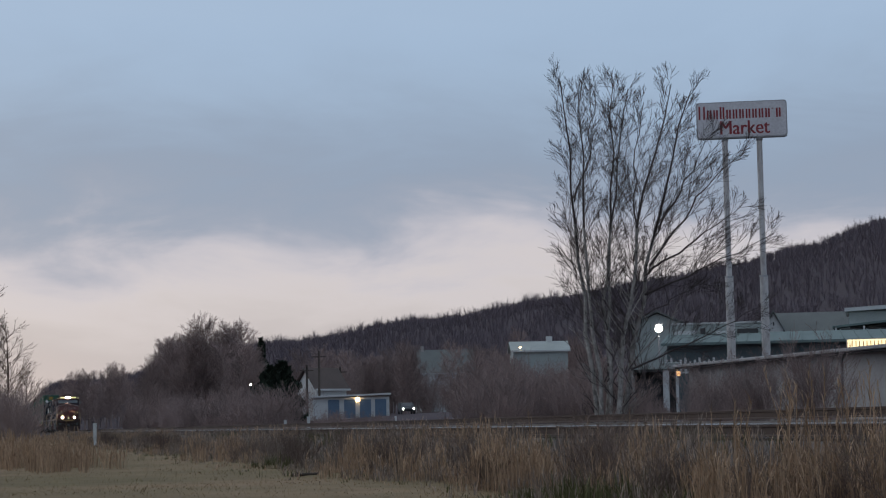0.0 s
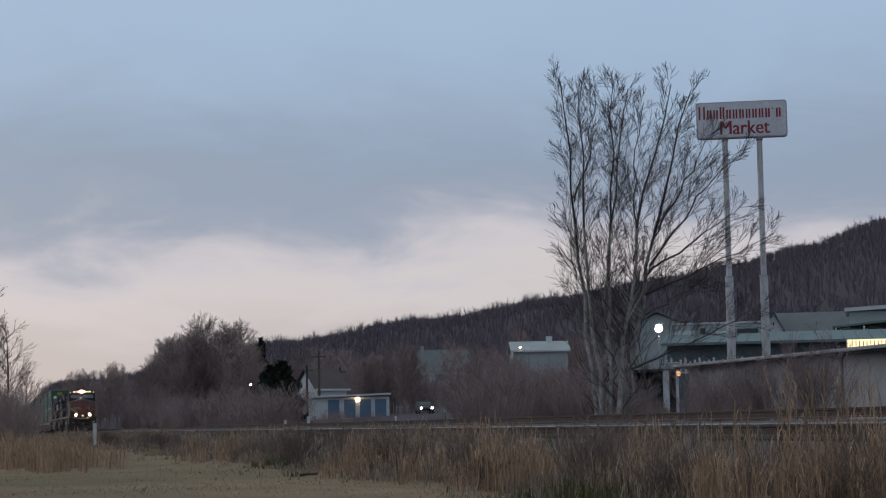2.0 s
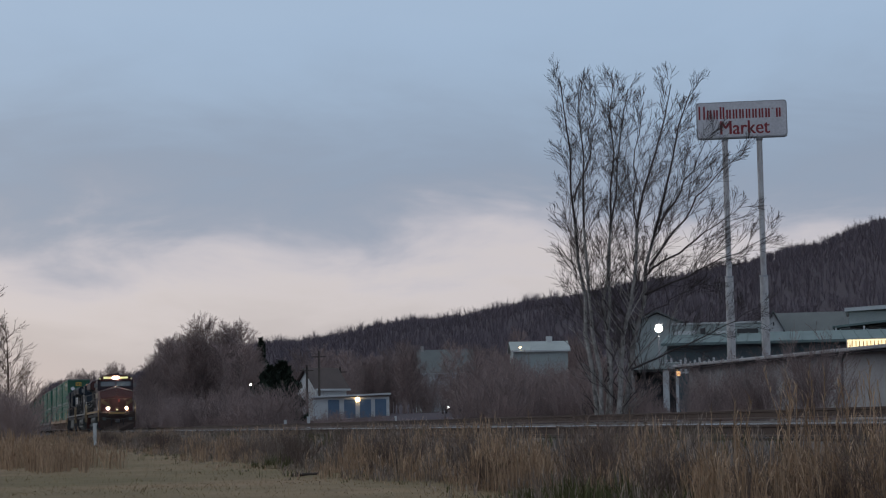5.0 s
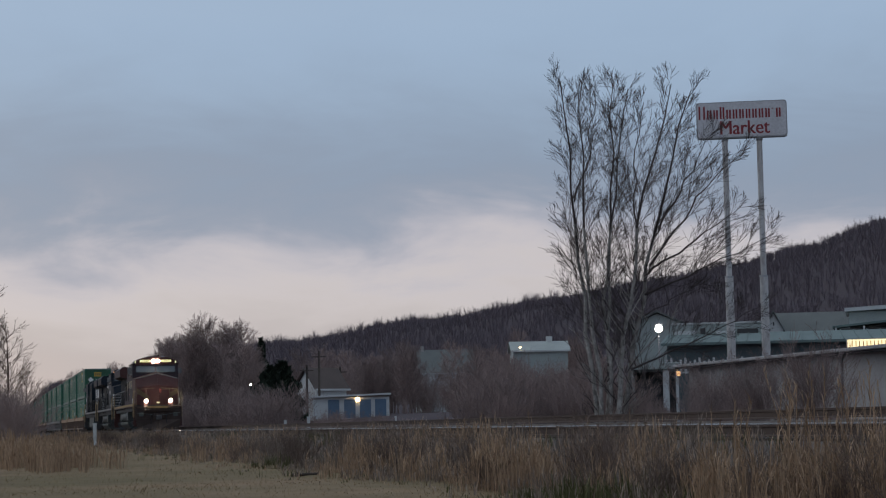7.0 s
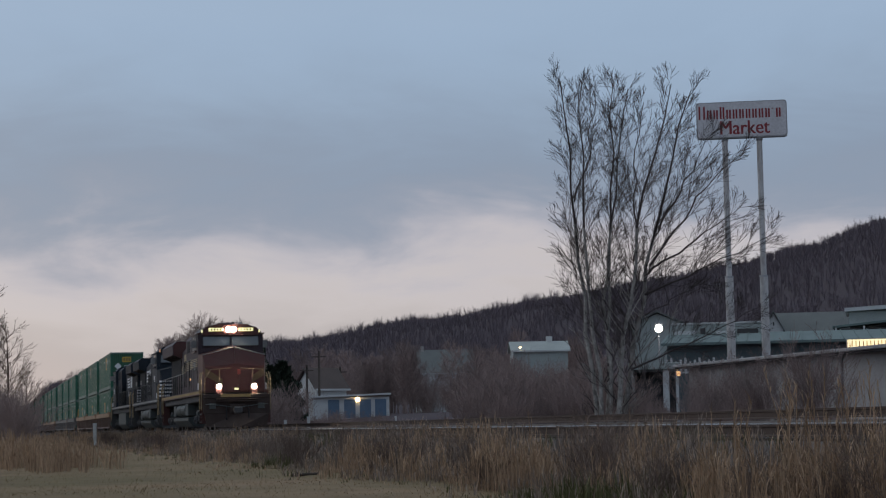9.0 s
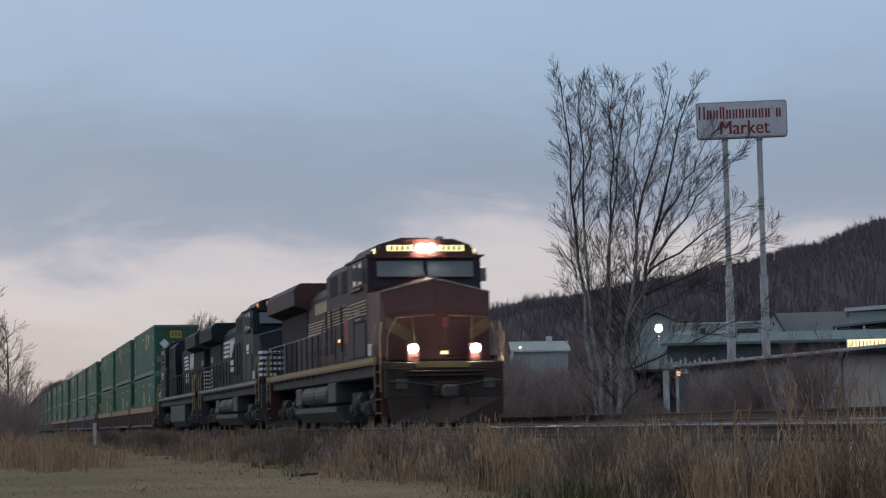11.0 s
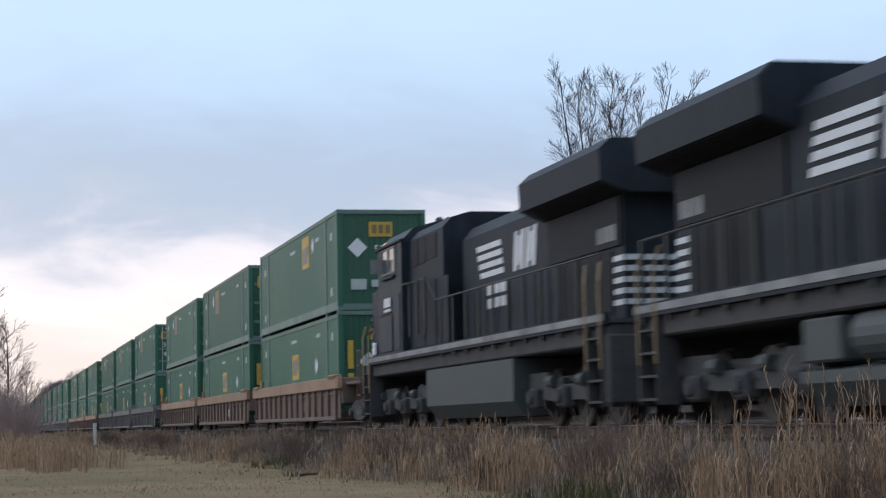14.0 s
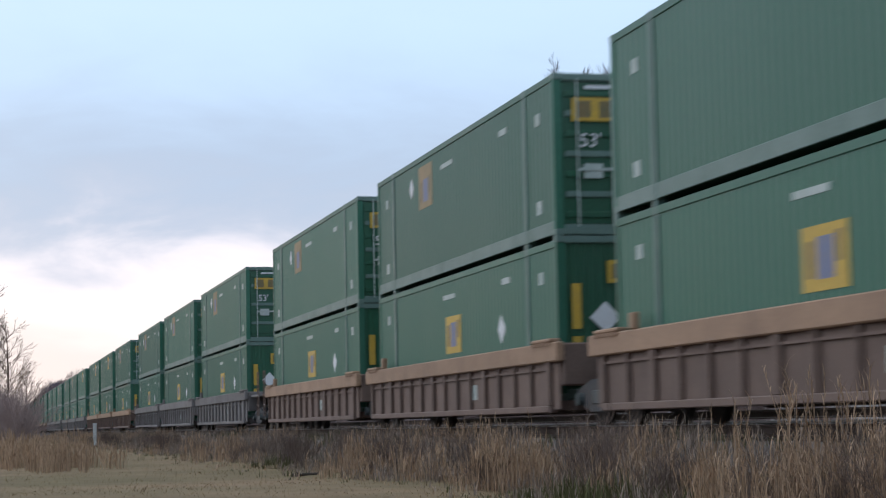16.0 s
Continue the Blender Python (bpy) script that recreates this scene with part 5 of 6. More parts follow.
def well_car(label, m_wall, m_sill, first, last):
    W = thing("well_car", label, "rail car", group="articulated well cars")
    P = lambda n, sh, m, par=W, lab="": part(n, sh, m, par, lab)
    x0, x1 = -CL - 0.75, 0.75 if first else 0.35
    for s in (-1, 1):
        yy = lambda a, b: (min(a * s, b * s), max(a * s, b * s))
        P("side_sill", Shape().box(x0 - 0.2, x1 + 0.2, *yy(1.36, 1.50), 1.12, 1.46, 0.02), m_sill)
        P("side_sheet", Shape().box(x0, x1, *yy(1.36, 1.40), 0.30, 1.12), m_wall)
        P("bottom_chord", Shape().box(x0 + 0.4, x1 - 0.4, *yy(1.30, 1.48), 0.24, 0.36, 0.015), m_wall)
        P("mid_ledge", Shape().box(x0 + 0.3, x1 - 0.3, *yy(1.40, 1.44), 0.98, 1.02), m_wall)
        for i in range(15 if s < 0 else 0):
            x = x0 + 0.5 + i * (x1 - x0 - 1.0) / 14
            wd = 0.11 if i % 4 == 2 else 0.045
            P("side_rib", Shape().box(x - wd, x + wd, *yy(1.40, 1.478), 0.36, 1.12, 0.01), m_wall)
        for xe in (x0 + 0.2, x1 - 1.35):
            P("sill_cap", Shape().box(xe, xe + 1.2, *yy(1.32, 1.53), 1.461, 1.53, 0.02), m_sill)
            tooth = Shape()
            for k in range(5):
                tooth.box(xe + 0.06 + k * 0.24, xe + 0.18 + k * 0.24, *yy(1.34, 1.54), 1.405, 1.46)
            P("cap_teeth", tooth, m_sill)
        P("car_marking", Shape().box(-6.2, -5.6, *yy(1.40, 1.403), 0.55, 0.85), M_PALE)
        P("guide_block", Shape().box(-14.9, -14.7, *yy(1.40, 1.52), 1.461, 1.72, 0.02), m_sill)
    P("well_floor", Shape().box(x0 + 0.3, x1 - 0.3, -1.36, 1.36, 0.28, FLOOR), m_wall)
    for e, xe, coupled in ((1, x1, first), (-1, x0, last)):
        reach = 2.75 if coupled else 0.9
        xa, xb = min(xe, xe + reach * e), max(xe, xe + reach * e)
        P("end_beam", Shape().box(min(xe - 0.15, xe + 0.15), max(xe - 0.15, xe + 0.15), -1.36, 1.36, 0.7, 1.44, 0.03), m_wall)
        P("centre_sill", Shape().box(xa, xb, -0.35, 0.35, 0.85, 1.22, 0.03), m_wall)
        if coupled:
            P("end_platform", Shape().box(xa, xb - 0.5 * (e > 0), -1.25, 1.25, 1.22, 1.30, 0.01), m_wall)
            P("end_ladder", Shape().line([(xe + 1.9 * e, -1.25, 0.5), (xe + 1.9 * e, -1.25, 2.1), (xe + 2.3 * e, -1.25, 2.1), (xe + 2.3 * e, -1.25, 0.5)], 0.02).line([(xe + 1.9 * e, -1.25, 0.9), (xe + 2.3 * e, -1.25, 0.9)], 0.02).line([(xe + 1.9 * e, -1.25, 1.7), (xe + 2.3 * e, -1.25, 1.7)], 0.02), M_WELL)
            P("coupler", Shape().box(min(xe + reach * e, xe + (reach + 0.5) * e), max(xe + reach * e, xe + (reach + 0.5) * e), -0.14, 0.14, 0.75, 1.02, 0.04), M_UNDER)
            c = xe + 1.35 * e
        else:
            c = xe + 0.9 * e
        if coupled or e < 0:
            bg = P("bogie", Shape().box(c - 0.3, c + 0.3, -1.0, 1.0, 0.45, 0.84, 0.04), M_UNDER)
            for s in (-1, 1):
                yo = 0.98 * s
                P("side_frame", Shape().prism([(c - 1.15, 0.40), (c - 1.15, 0.62), (c - 0.4, 0.78), (c + 0.4, 0.78), (c + 1.15, 0.62), (c + 1.15, 0.40), (c + 0.45, 0.24), (c - 0.45, 0.24)], min(yo, yo + 0.14 * s), max(yo, yo + 0.14 * s)), M_UNDER, bg)
                for k in (-1, 1):
                    P("bearing_cap", Shape().tube((c + 0.89 * k, yo, 0.46), (c + 0.89 * k, yo + 0.24 * s, 0.46), 0.12, 0.11, 12), M_TANK, bg)
                P("spring_group", Shape().box(c - 0.25, c + 0.25, min(yo, yo + 0.16 * s), max(yo, yo + 0.16 * s), 0.36, 0.6, 0.02), M_TANK, bg)
            for k in (-1, 1):
                wheelset(c + 0.89 * k, 0.46, bg)
    return W


cars = {}
for tone, (mw, ms, word) in enumerate(((M_WELL, M_WSILL, "rusty brown"), (M_WELLG, M_WELLG, "scuffed grey"))):
    for pos in range(3):
        cars[(tone, pos)] = well_car(word + (" well car, leading unit of a set" if pos == 0 else " well car, middle unit of a set" if pos == 1 else " well car, last unit of a set"), mw, ms, pos == 0, pos == 2)


def make_train():
    rnd = random.Random(4)
    used = set()

    def take(tab, key):
        if key in used:
            return copy_thing(tab[key], Matrix())
        used.add(key)
        return tab[key]
    x, tones = 0.0, [0, 1, 0, 1, 1, 0, 0, 1, 0, 1]
    for s in range(8):
        for pos in range(3):
            door = 0 if (s, pos) == (0, 0) else int(rnd.random() < 0.7)
            if s == 0 and pos:
                door = 1
            train.append((take(cars, (tones[s], pos)), x, 0))
            train.append((take(kinds, ("low", 0 if (s, pos) in ((0, 0), (0, 1), (0, 2)) else 1 - door)), x, 0, FLOOR))
            train.append((take(kinds, ("up", door)), x, 0, FLOOR + CH))
            x -= 23.56 if pos == 2 else (19.48, 19.0)[pos]


make_train()
rolling = axles[:]

# ---- buildings and signs beyond the tracks ----
def sited(name, label, category, bearing, d, z, group="", turn=0.0):
    """A thing whose local x runs across the line of sight, y away from the eye."""
    x, y, _ = polar(bearing, d)
    return thing(name, label, category, pose(x, y, z, 0, 0, 90 - bearing + turn), group)


def window(par, x0, x1, z0, z1, y, lit=False):
    w = part("window", Shape().box(x0, x1, y - 0.05, y + 0.02, z0, z1), M_SIDING, par, "white framed window")
    part("pane", Shape().box(x0 + 0.08, x1 - 0.08, y - 0.07, y - 0.045, z0 + 0.08, z1 - 0.08), M_PANE, w, "dark pane")


def gable_house(label, bearing, d, base, width, depth, eave, top, wall, roof, turn=0.0, along_x=True, wins=()):
    """A house with a gable roof; its ridge runs along local x or away from the eye."""
    h = sited("house", label, "house", bearing, d, base, "houses beyond the tracks", turn)
    w2 = width / 2
    if along_x:
        part("wall", Shape().prism([(0, 0), (depth, 0), (depth, eave), (depth / 2, top - 0.15), (0, eave)], -w2, w2, "x"), wall, h)
        o = 0.4
        for s, y0 in ((1, -o), (-1, depth + o)):
            ym, sl = depth / 2, (top - eave) / (depth / 2)
            ze = eave - o * sl
            sh = Shape().add([(-w2 - o, y0, ze), (w2 + o, y0, ze), (w2 + o, ym, top), (-w2 - o, ym, top), (-w2 - o, y0, ze + 0.18), (w2 + o, y0, ze + 0.18), (w2 + o, ym, top + 0.18), (-w2 - o, ym, top + 0.18)],
                             [(0, 1, 2, 3), (4, 7, 6, 5), (0, 4, 5, 1), (2, 6, 7, 3), (1, 5, 6, 2), (0, 3, 7, 4)])
            part("roof", sh, roof, h)
        part("fascia", Shape().box(-w2 - o, w2 + o, -o - 0.06, -o - 0.002, eave - o * (top - eave) / (depth / 2) - 0.05, eave - o * (top - eave) / (depth / 2) + 0.2), M_SIDING, h)
    else:
        part("wall", Shape().prism([(-w2, 0), (w2, 0), (w2, eave), (0, top - 0.15), (-w2, eave)], 0, depth), wall, h)
        o = 0.4
        for s in (-1, 1):
            sl = (top - eave) / w2
            ze = eave - o * sl
            xe = s * (w2 + o)
            part("roof", Shape().add([(xe, -o, ze), (0, -o, top), (0, depth + o, top), (xe, depth + o, ze), (xe, -o, ze + 0.18), (0, -o, top + 0.18), (0, depth + o, top + 0.18), (xe, depth + o, ze + 0.18)],
                                     [(0, 1, 2, 3), (4, 7, 6, 5), (0, 4, 5, 1), (2, 6, 7, 3), (1, 5, 6, 2), (0, 3, 7, 4)]), roof, h)
    for x0, x1, z0, z1 in wins:
        window(h, x0, x1, z0, z1, 0.0)
    return h


def pole_sign():
    s = sited("pole_sign", "tall white roadside sign with red lettering on two poles", "sign", 21.67, 100, land(*polar(21.67, 100)[:2]) - 0.1)
    g = land(*polar(21.67, 100)[:2]) - 0.1
    zt, zb = 16.66 - g, 14.84 - g
    tilt = pose(0, 0, 0, 0, 1.2, 0)
    box = Shape()
    n, r, w = 5, 0.16, 2.24
    out = []
    for cx, cz, a0 in ((w - r, zt - r, 0), (-w + r, zt - r, 90), (-w + r, zb + r, 180), (w - r, zb + r, 270)):
        for i in range(n):
            a = radians(a0 + 90 * i / (n - 1))
            out.append((cx + r * math.cos(a), cz + r * math.sin(a)))
    frm = part("frame", Shape().prism(out, -0.26, 0.26), M_FRAME, s, "grey metal cabinet")
    inn = [(x * 0.975, (z - (zt + zb) / 2) * 0.945 + (zt + zb) / 2) for x, z in out]
    face = part("face", Shape().prism(inn, -0.275, -0.2), M_SIGN, s, "white translucent face")
    part("face", Shape().prism(inn, 0.2, 0.275), M_SIGN, s, "white translucent face")
    # upper word: plain upright bars with serif-like feet; lower word lettered
    x = -2.12
    for i in range(13):
        wl = 0.34 if i == 0 else 0.14 if i == 11 else 0.25
        hh = 0.66 if i == 0 else 0.60 if i == 3 else 0.46
        z0 = zt - 0.86
        bar = Shape()
        bar.box(x, x + 0.09, -0.285, -0.276, z0 + (0.42 if i == 11 else 0), z0 + hh)
        if i != 11:
            bar.box(x + wl - 0.11, x + wl - 0.02, -0.285, -0.276, z0, z0 + hh)
        part("red_bar", bar, M_SIGNRED, face)
        x += wl + 0.07
    for dx in (-0.018, 0.0, 0.018):
        lettering("lower_word", "Market", 0.98, pose(0.12 + dx, -0.281 - dx * 0.05, zb + 0.18, 90, 0, 0) @ Matrix.Diagonal((0.88, 1.0, 1, 1)), M_SIGNRED, face)
    for px in (-0.86, 0.84):
        p = part("pole", Shape().tube((px, 0, 0), (px, 0, 7.9 - g), 0.215, 0.205, 14).tube((px, 0, 7.9 - g), (px, 0, zb), 0.145, 0.14, 14), M_POLE, s, "flaking white steel pole")
        part("pole_collar", Shape().tube((px, 0, 7.85 - g), (px, 0, 7.95 - g), 0.225, 0.215, 14), M_FRAME, p)
        part("pole_neck", Shape().box(px - 0.17, px + 0.17, -0.17, 0.17, zb - 0.12, zb + 0.02, 0.01), M_FRAME, p)


pole_sign()


def block_building():
    b = thing("low_building", "long low building with pale painted block wall and flat roof", "building", pose(0, 0, 0))
    x0, x1, y0 = -82.6, -36.0, 30.0
    part("wall", Shape().box(x0, x1, y0, y0 + 9, 0.3, 3.1), M_WALLG, b, "pale stained block wall")
    part("roof", Shape().prism([(y0 - 0.5, 3.10), (y0 - 0.5, 3.30), (y0 + 4.5, 3.42), (y0 + 9.5, 3.3), (y0 + 9.5, 3.10)], x0 - 0.4, x1 + 0.4, "x"), M_ROOFEDGE, b)
    part("gutter", Shape().box(x0 - 0.4, x1 + 0.4, y0 - 0.62, y0 - 0.505, 3.16, 3.28, 0.02), M_FRAME, b)
    for i in range(4):
        x = x0 + 5 + i * 11
        part("downpipe", Shape().tube((x, y0 - 0.06, 0.5), (x, y0 - 0.06, 3.16), 0.05, 0.05, 8), M_FRAME, b)


block_building()


def loading_shed():
    g = land(*polar(19.2, 104)[:2])
    s = sited("open_shed", "open-fronted shed with white columns and a warm lamp", "shed", 19.3, 104, g)
    part("roof", Shape().box(-1.9, 0.75, -1.0, 5, 2.9, 3.25, 0.03), M_PALEWALL, s)
    # back wall coloured near-black to stand for the shed's shaded inside
    part("back_wall", Shape().box(-1.8, 0.65, 4.6, 4.9, 0, 2.9), M_DARK, s)
    part("side_wall", Shape().box(-1.85, -1.65, 0, 4.6, 0, 2.9), M_PALEWALL, s)
    part("shutter", Shape().box(-1.5, -0.35, 0.2, 0.3, 0, 2.35), M_DARK, s)
    for x in (-0.15, 0.5):
        part("column", Shape().box(x, x + 0.32 if x < 0 else x + 0.15, -0.8, -0.45, 0, 2.9, 0.02), M_SIDING, s)
    part("wall_lamp", Shape().box(0.55, 0.75, -0.9, -0.78, 2.55, 2.8, 0.03), M_GLOWO, s, "dim orange lamp")
    # pickets stand for a broken ribbed roof edge; rail and posts are added support
    r = sited("white_fence", "broken white ribbed roof edge above the shed, built from pickets", "fence", 20.3, 112, land(*polar(20.3, 112)[:2]) + 0.0)
    for i in range(22):
        x = -2.2 + i * 0.26
        part("picket", Shape().box(x, x + 0.12, -0.03, 0.03, 2.75, 3.45 + 0.10 * (i % 3), 0.01), M_SIDING, r)
    part("rail", Shape().box(-2.2, 3.5, 0.031, 0.08, 2.8, 2.9), M_SIDING, r)
    for x in (-2.1, 0.7, 3.4):
        part("post", Shape().box(x, x + 0.1, 0.081, 0.18, 0, 3.3, 0.01), M_FRAME, r)


loading_shed()


def market():
    g = land(*polar(22, 160)[:2])
    b = sited("market_building", "long market building with low teal metal roof", "building", 22.6, 157, g)
    part("wall", Shape().box(-8.9, 14, 0, 18, 0, 6.7 - g), M_TEALD, b, "dull teal wall under the eave")
    z0, z1 = 6.62 - g, 7.72 - g
    for y0, y1, za, zb in ((-1, 9, z0, z1), (9, 19, z1, z0)):
        part("roof", Shape().add([(-9.3, y0, za), (14.5, y0, za), (14.5, y1, zb), (-9.3, y1, zb), (-9.3, y0, za + 0.2), (14.5, y0, za + 0.2), (14.5, y1, zb + 0.2), (-9.3, y1, zb + 0.2)],
                                 [(0, 1, 2, 3), (4, 7, 6, 5), (0, 4, 5, 1), (2, 6, 7, 3), (1, 5, 6, 2), (0, 3, 7, 4)]), M_TEAL, b, "teal standing-seam roof")
    for i in range(22):
        x = -9.1 + i * 1.06
        part("roof_seam", Shape().add([(x, -1, z0 + 0.2), (x + 0.06, -1, z0 + 0.2), (x + 0.06, 9, z1 + 0.2), (x, 9, z1 + 0.2), (x, -1, z0 + 0.27), (x + 0.06, -1, z0 + 0.27), (x + 0.06, 9, z1 + 0.27), (x, 9, z1 + 0.27)],
                                      [(0, 1, 2, 3), (4, 7, 6, 5), (0, 4, 5, 1), (2, 6, 7, 3), (1, 5, 6, 2), (0, 3, 7, 4)]), M_TEAL, b)
    # long parapet of the rear hall with its pale coping, and clutter on the roof before it
    part("parapet", Shape().box(-9.0, -1.6, 9.6, 12.5, z1 - 0.4, 8.72 - g), M_PALEWALL, b)
    part("coping", Shape().box(-9.1, -1.5, 9.5, 12.6, 8.725 - g, 8.86 - g, 0.02), M_SIDING, b)
    for x0, x1, h in ((-8.7, -6.9, 0.42), (-6.6, -6.2, 0.62), (-5.3, -3.9, 0.36), (-3.6, -1.9, 0.5)):
        part("roof_unit", Shape().box(x0, x1, 8.2, 9.3, z1, z1 + h, 0.04), M_SIDING if h < 0.45 else M_ROOFEDGE, b)
    s = sited("lit_sign", "lit yellow fascia sign with dark lettering bars", "sign", 25.6, 140, land(*polar(25.6, 140)[:2]))
    gg = land(*polar(25.6, 140)[:2])
    za, zb = 0.9 + 140 * math.tan(radians(1.90)) - gg, 0.9 + 140 * math.tan(radians(2.14)) - gg
    f = part("face", Shape().box(-2.9, 3.0, -0.1, 0.1, za, zb, 0.02), M_GLOWS, s, "glowing yellow face")
    part("cabinet", Shape().box(-3.0, 3.1, 0.101, 0.4, za - 0.06, zb + 0.06, 0.02), M_FRAME, s)
    x = -2.62
    for i in range(10):
        w = 0.36
        bar = Shape().box(x, x + 0.06, -0.112, -0.101, za + 0.12, zb - 0.10).box(x + w - 0.1, x + w - 0.04, -0.112, -0.101, za + 0.12, zb - 0.10)
        part("dark_bar", bar, M_SIGNRED, f)
        x += 0.50
    for x in (-2.0, 2.0):
        part("post", Shape().box(x - 0.1, x + 0.1, 0.15, 0.35, 0, za - 0.06), M_FRAME, s)
    l = sited("area_light", "bright white area lamp on a tall pole", "street lamp", 19.14, 140, land(*polar(19.14, 140)[:2]))
    gl = 7.2 - land(*polar(19.14, 140)[:2])
    part("pole", Shape().tube((0, 0.25, 0), (0, 0.25, gl + 0.6), 0.09, 0.07, 10), M_FRAME, l)
    part("arm", Shape().line([(0, 0.25, gl + 0.5), (0, -0.2, gl + 0.42)], 0.04), M_FRAME, l)
    part("head", Shape().box(-0.32, 0.32, -0.3, 0.2, gl + 0.28, gl + 0.42, 0.03), M_FRAME, l)
    part("lens", Shape().tube((0, -0.32, gl), (0, -0.12, gl + 0.1), 0.27, 0.24, 14), M_GLOWW, l, "glowing white lens")


market()


def build_houses():
    g = lambda b, d: land(*polar(b, d)[:2])
    gb = g(23.2, 200)
    gable_house("white gabled house with grey-green roof above the market", 23.5, 200, gb, 6.9, 7.5, 8.9 - gb, 11.2 - gb, M_SIDING, M_SHINGLE, 0, True, ((-2.2, -1.4, 5.2, 6.4), (0.5, 1.3, 5.2, 6.4)))
    gable_house("white gable end with a dark attic opening", 22.38, 196, gb, 1.8, 7.0, 9.4 - gb, 11.15 - gb, M_SIDING, M_SHINGLE, 0, False, ((0.15, 0.75, 7.2 - gb, 8.9 - gb), (-0.15, 0.15, 9.7 - gb, 10.2 - gb)))
    gl = g(19.1, 185)
    gable_house("low house with a broad grey-green roof behind the lamp", 19.1, 185, gl, 4.6, 8, 9.7 - gl, 10.8 - gl, M_PALEWALL, M_SHINGLE, 0, False)
    gr = g(25.3, 172)
    r = sited("porch_building", "pale building with stepped flat roof and dark porch", "building", 25.4, 172, gr)
    part("wall", Shape().box(-2.75, 4, 0, 9, 0, 9.7 - gr), M_PALEWALL, r)
    part("roof", Shape().add([(-3.1, -0.5, 9.7 - gr), (4.4, -0.5, 10.0 - gr), (4.4, 9.4, 10.0 - gr), (-3.1, 9.4, 9.7 - gr), (-3.1, -0.5, 10.0 - gr), (4.4, -0.5, 10.35 - gr), (4.4, 9.4, 10.35 - gr), (-3.1, 9.4, 10.0 - gr)],
                             [(0, 1, 2, 3), (4, 7, 6, 5), (0, 4, 5, 1), (2, 6, 7, 3), (1, 5, 6, 2), (0, 3, 7, 4)]), M_SIDING, r)
    part("porch_roof", Shape().prism([(-4.1, 8.25 - gr), (4, 8.95 - gr), (4, 9.12 - gr), (-4.1, 8.42 - gr)], -2.6, -0.01), M_TEAL, r)
    # solid near-black block in place of the porch's shaded inside
    part("porch_recess", Shape().box(-4.0, 4, -2.3, -0.02, 6.9 - gr, 8.2 - gr), M_DARK, r, "near-black block standing for the shade in the porch")
    for x in (-3.9, -1.6, 0.8):
        part("porch_post", Shape().box(x, x + 0.14, -2.6, -2.45, 6.2 - gr, 8.4 - gr), M_SIDING, r)
    part("porch_floor", Shape().box(-4.1, 4, -2.7, -0.02, 0, 6.9 - gr), M_PALEWALL, r)
    part("chimney", Shape().box(2.3, 3.0, 2, 2.8, 10.2 - gr, 11.6 - gr, 0.03), M_WALLG, r)
    gh = g(13.1, 330)
    h3 = gable_house("grey-roofed house with a white gable among trees", 13.1, 330, gh, 8.9, 8, 9.5 - gh, 13.1 - gh, M_SIDING, M_SHINGLE, 9)
    part("chimney", Shape().box(-4.0, -3.5, 3.6, 4.1, 12.6 - gh, 13.9 - gh), M_WALLG, h3)
    gp = g(15.7, 300)
    h4 = gable_house("pale green house with a long low roof", 15.75, 300, gp, 8.2, 9, 11.6 - gp, 13.0 - gp, M_PALEWALL, M_PALEWALL, 4)
    part("chimney", Shape().box(1.2, 2.1, 4, 4.8, 12.4 - gp, 13.9 - gp), M_SIDING, h4)
    part("eave_lamp", Shape().box(-3.2, -2.9, -0.6, -0.48, 12.0 - gp, 12.2 - gp), M_GLOWY, h4)
    g2 = g(9.2, 262)
    gable_house("small pale house with a brown roof behind the garage", 9.75, 262, g2, 4.4, 6, 5.9 - g2, 8.4 - g2, M_SIDING, M_BROWNROOF, 28)
    ga = g(10.3, 250)
    s = sited("garage_row", "white garage row with blue doors and a lit lamp", "garage", 10.27, 250, ga)
    top = 4.45 - ga
    part("wall", Shape().box(-4.6, 4.9, 0, 6, 0, top), M_SIDING, s)
    part("roof", Shape().add([(-4.9, -0.7, top), (5.1, -0.7, top + 0.25), (5.1, 6.4, top + 0.25), (-4.9, 6.4, top), (-4.9, -0.7, top + 0.2), (5.1, -0.7, top + 0.45), (5.1, 6.4, top + 0.45), (-4.9, 6.4, top + 0.2)],
                             [(0, 1, 2, 3), (4, 7, 6, 5), (0, 4, 5, 1), (2, 6, 7, 3), (1, 5, 6, 2), (0, 3, 7, 4)]), M_SIDING, s)
    for x in (-2.75, -0.75, 1.2, 3.1):
        dr = part("door", Shape().box(x, x + 1.42, -0.06, -0.002, 0.05, top - 0.28), M_BLUE, s, "blue roll-up door")
        for j in range(5):
            part("door_slat", Shape().box(x + 0.04, x + 1.38, -0.085, -0.061, 0.12 + j * 0.38, 0.44 + j * 0.38), M_BLUE, dr)
    part("wall_lamp", Shape().tube((0.95, -0.35, top - 0.32), (0.95, -0.15, top - 0.2), 0.3, 0.24, 12), M_GLOWY, s, "warm glowing lamp")
    # roadside lamp, posts
    y = sited("yard_lamp", "small white lamp on a slim pole", "street lamp", 7.45, 240, g(7.45, 240))
    part("pole", Shape().tube((0, 0, 0), (0, 0, 6.0 - g(7.45, 240)), 0.06, 0.05, 8), M_FRAME, y)
    part("lens", Shape().tube((0, -0.15, 6.0 - g(7.45, 240)), (0, -0.05, 6.15 - g(7.45, 240)), 0.09, 0.08, 10), M_GLOWW, y)
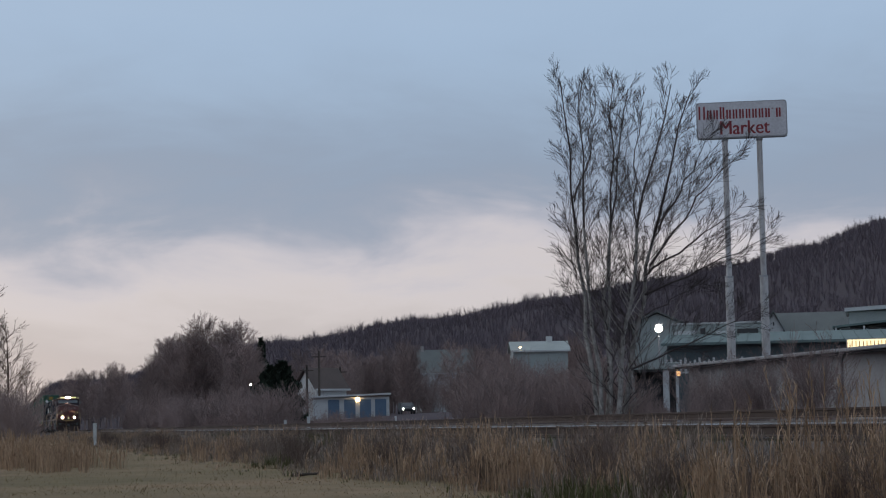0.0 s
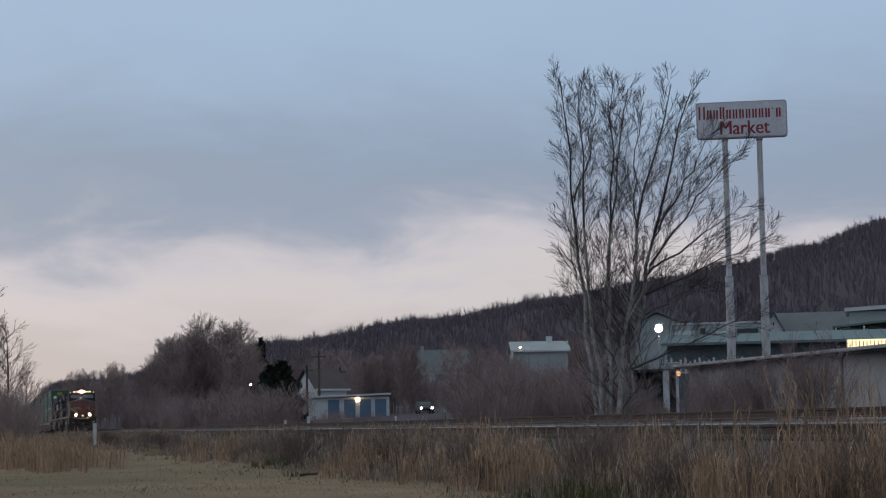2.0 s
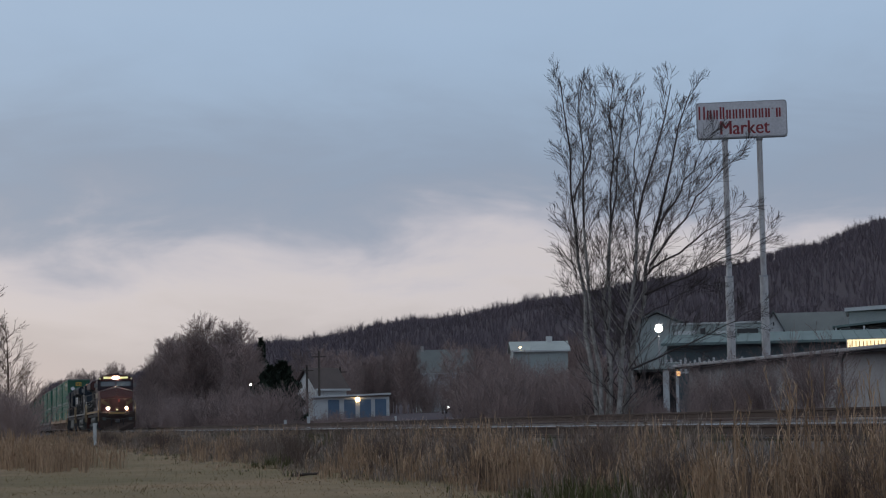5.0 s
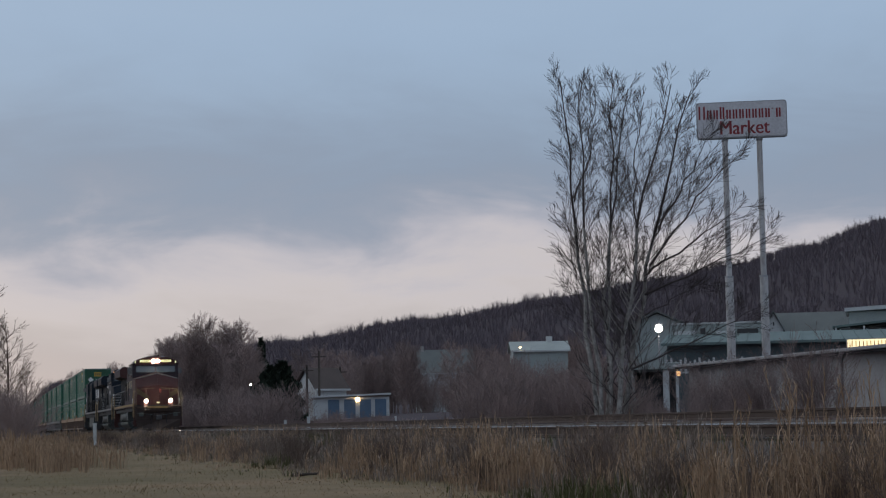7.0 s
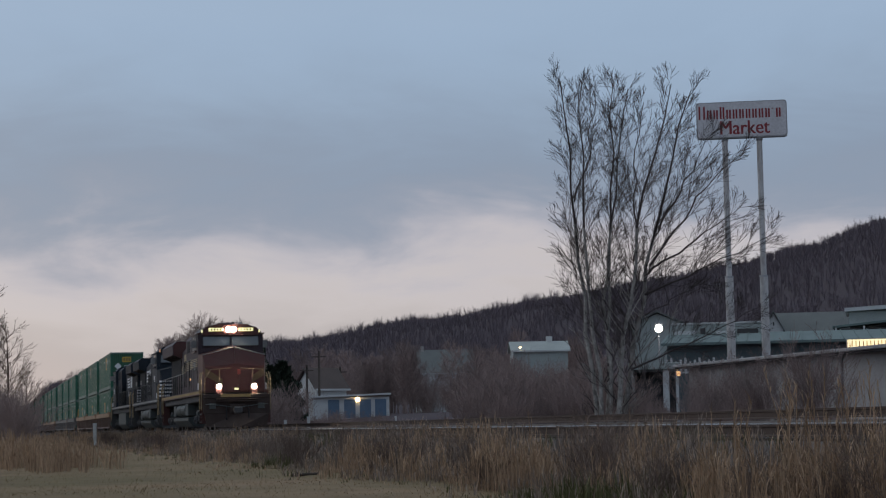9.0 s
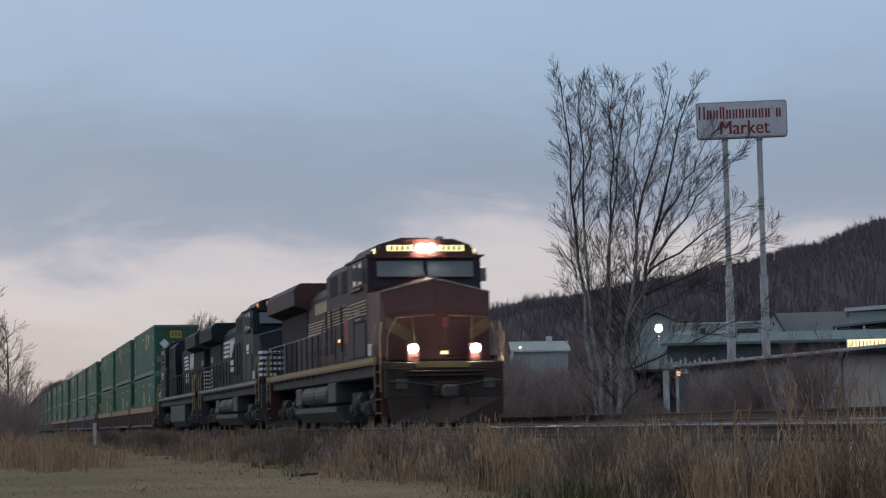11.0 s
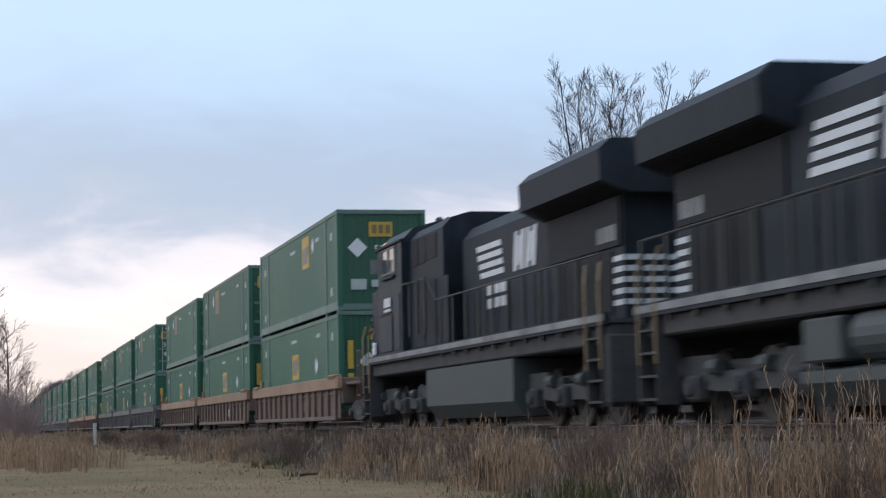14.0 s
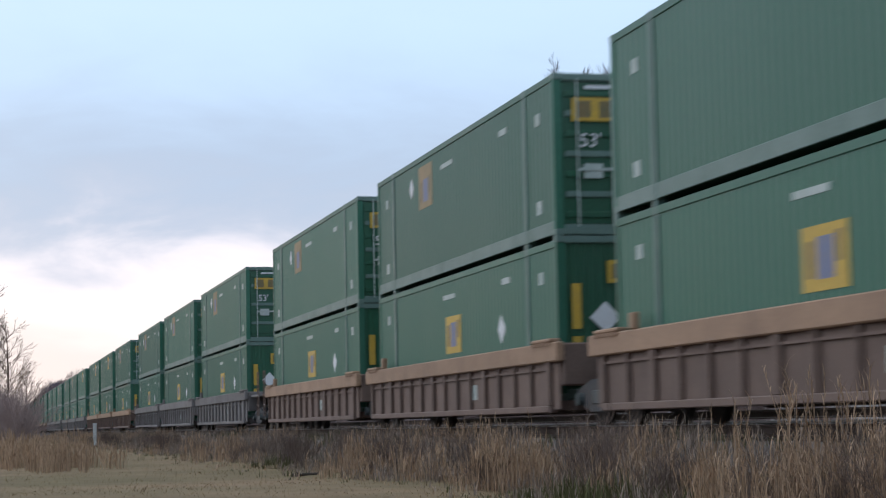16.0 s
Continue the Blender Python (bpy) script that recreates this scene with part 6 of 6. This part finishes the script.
    for b, d, z0, h, r in ((8.42, 132, None, 1.35, 0.09), (9.08, 122, None, 1.5, 0.09), (11.57, 96, None, 1.3, 0.035)):
        x, yy, _ = polar(b, d)
        m = sited("marker_post", "white wooden marker post beside the road", "post", b, d, g(b, d) - 0.05, "white marker posts")
        part("post", Shape().box(-r, r, -r, r, 0, h, 0.02), M_SIDING, m)
        part("cap", Shape().box(-r - 0.02, r + 0.02, -r - 0.02, r + 0.02, h, h + 0.06, 0.01), M_SIDING, m)
    m = thing("marker_post", "short white lineside marker post in the weeds", "post", pose(-119.8, 6.4, 0), "white marker posts")
    part("post", Shape().box(-0.1, 0.1, -0.1, 0.1, 0, 1.26, 0.02), M_SIDING, m)
    part("cap", Shape().box(-0.12, 0.12, -0.12, 0.12, 1.26, 1.34, 0.01), M_SIDING, m)
    # utility poles behind the garage
    for b, d, h in ((9.4, 255, 9.0), (9.05, 262, 7.5), (10.0, 268, 7.0)):
        u = sited("utility_pole", "weathered wooden utility pole", "utility pole", b, d, g(b, d) - 0.1, "utility poles by the garage")
        part("pole", Shape().tube((0, 0, 0), (0, 0, h), 0.17, 0.12, 8), M_TIE, u)
        part("crossarm", Shape().box(-0.9, 0.9, -0.06, 0.06, h - 0.8, h - 0.66), M_TIE, u)


build_houses()

# ---- a car on the lane beyond the tracks ----
ROAD_TURN = -5.0
cars_on_road = []


def lane_car():
    c = thing("car", "dark car with lit headlights on the far lane", "car")
    prof = [(2.1, 0.35), (2.15, 0.62), (1.95, 0.82), (0.95, 0.95), (0.35, 1.42), (-1.1, 1.45), (-1.75, 1.0), (-2.1, 0.95), (-2.15, 0.4)]
    part("body", Shape().prism(prof, -0.85, 0.85), M_CARP, c)
    part("windscreen", Shape().add([(0.98, -0.7, 0.97), (0.98, 0.7, 0.97), (0.40, 0.62, 1.41), (0.40, -0.62, 1.41), (0.95, -0.7, 0.95), (0.95, 0.7, 0.95), (0.36, 0.62, 1.40), (0.36, -0.62, 1.40)],
                                   [(0, 1, 2, 3), (4, 7, 6, 5), (0, 4, 5, 1), (2, 6, 7, 3), (1, 5, 6, 2), (0, 3, 7, 4)]), M_PANE, c)
    for s in (-1, 1):
        part("headlight", Shape().tube((2.08, 0.66 * s, 0.66), (2.17, 0.66 * s, 0.66), 0.13, 0.12, 12), M_CARL, c, "lit headlight")
        for x in (1.35, -1.35):
            part("wheel", Shape().tube((x, 0.70 * s, 0.32), (x, 0.88 * s, 0.32), 0.32, 0.32, 16), M_UNDER, c)
    cars_on_road.append((c, (11.88, 16.0), 250.0, 158.0))


lane_car()



def motions():
    """The whole train rolls past at about 20 m/s; all its units keep their places on it."""
    times = [0.0, 1.0, 2.0, 3.0, 4.0, 5.0, 6.0, 7.0, 8.0, 9.0, 10.0, 11.0, 12.0, 13.0, 14.0, 15.0, 16.0]
    for ob, offset, turn, *lift in train:
        z = RAIL + (lift[0] if lift else 0.0)
        walk(ob, [(t, pose(along(t) + offset, CENTRE, z, 0, 0, turn)) for t in times])
    # wheels of the engines and of the first cars turn as they roll
    for ob, r, way in rolling:
        x, y, z = ob.location
        rows = []
        for i in range(16 * FPS + 1):
            t = i / FPS
            rows.append((t, pose(x, y, z) @ Matrix.Rotation(way * ((along(t) / r) % (2 * math.pi)), 4, "Y")))
        walk(ob, rows)
    for ob, bearing, d0, d1 in cars_on_road:
        rows = []
        for t in times:
            x, y, _ = polar(bearing[0] + (bearing[1] - bearing[0]) * t / 16, d0 + (d1 - d0) * t / 16)
            rows.append((t, pose(x, y, land(x, y) + 0.02, 0, 0, ROAD_TURN)))
        walk(ob, rows)


motions()
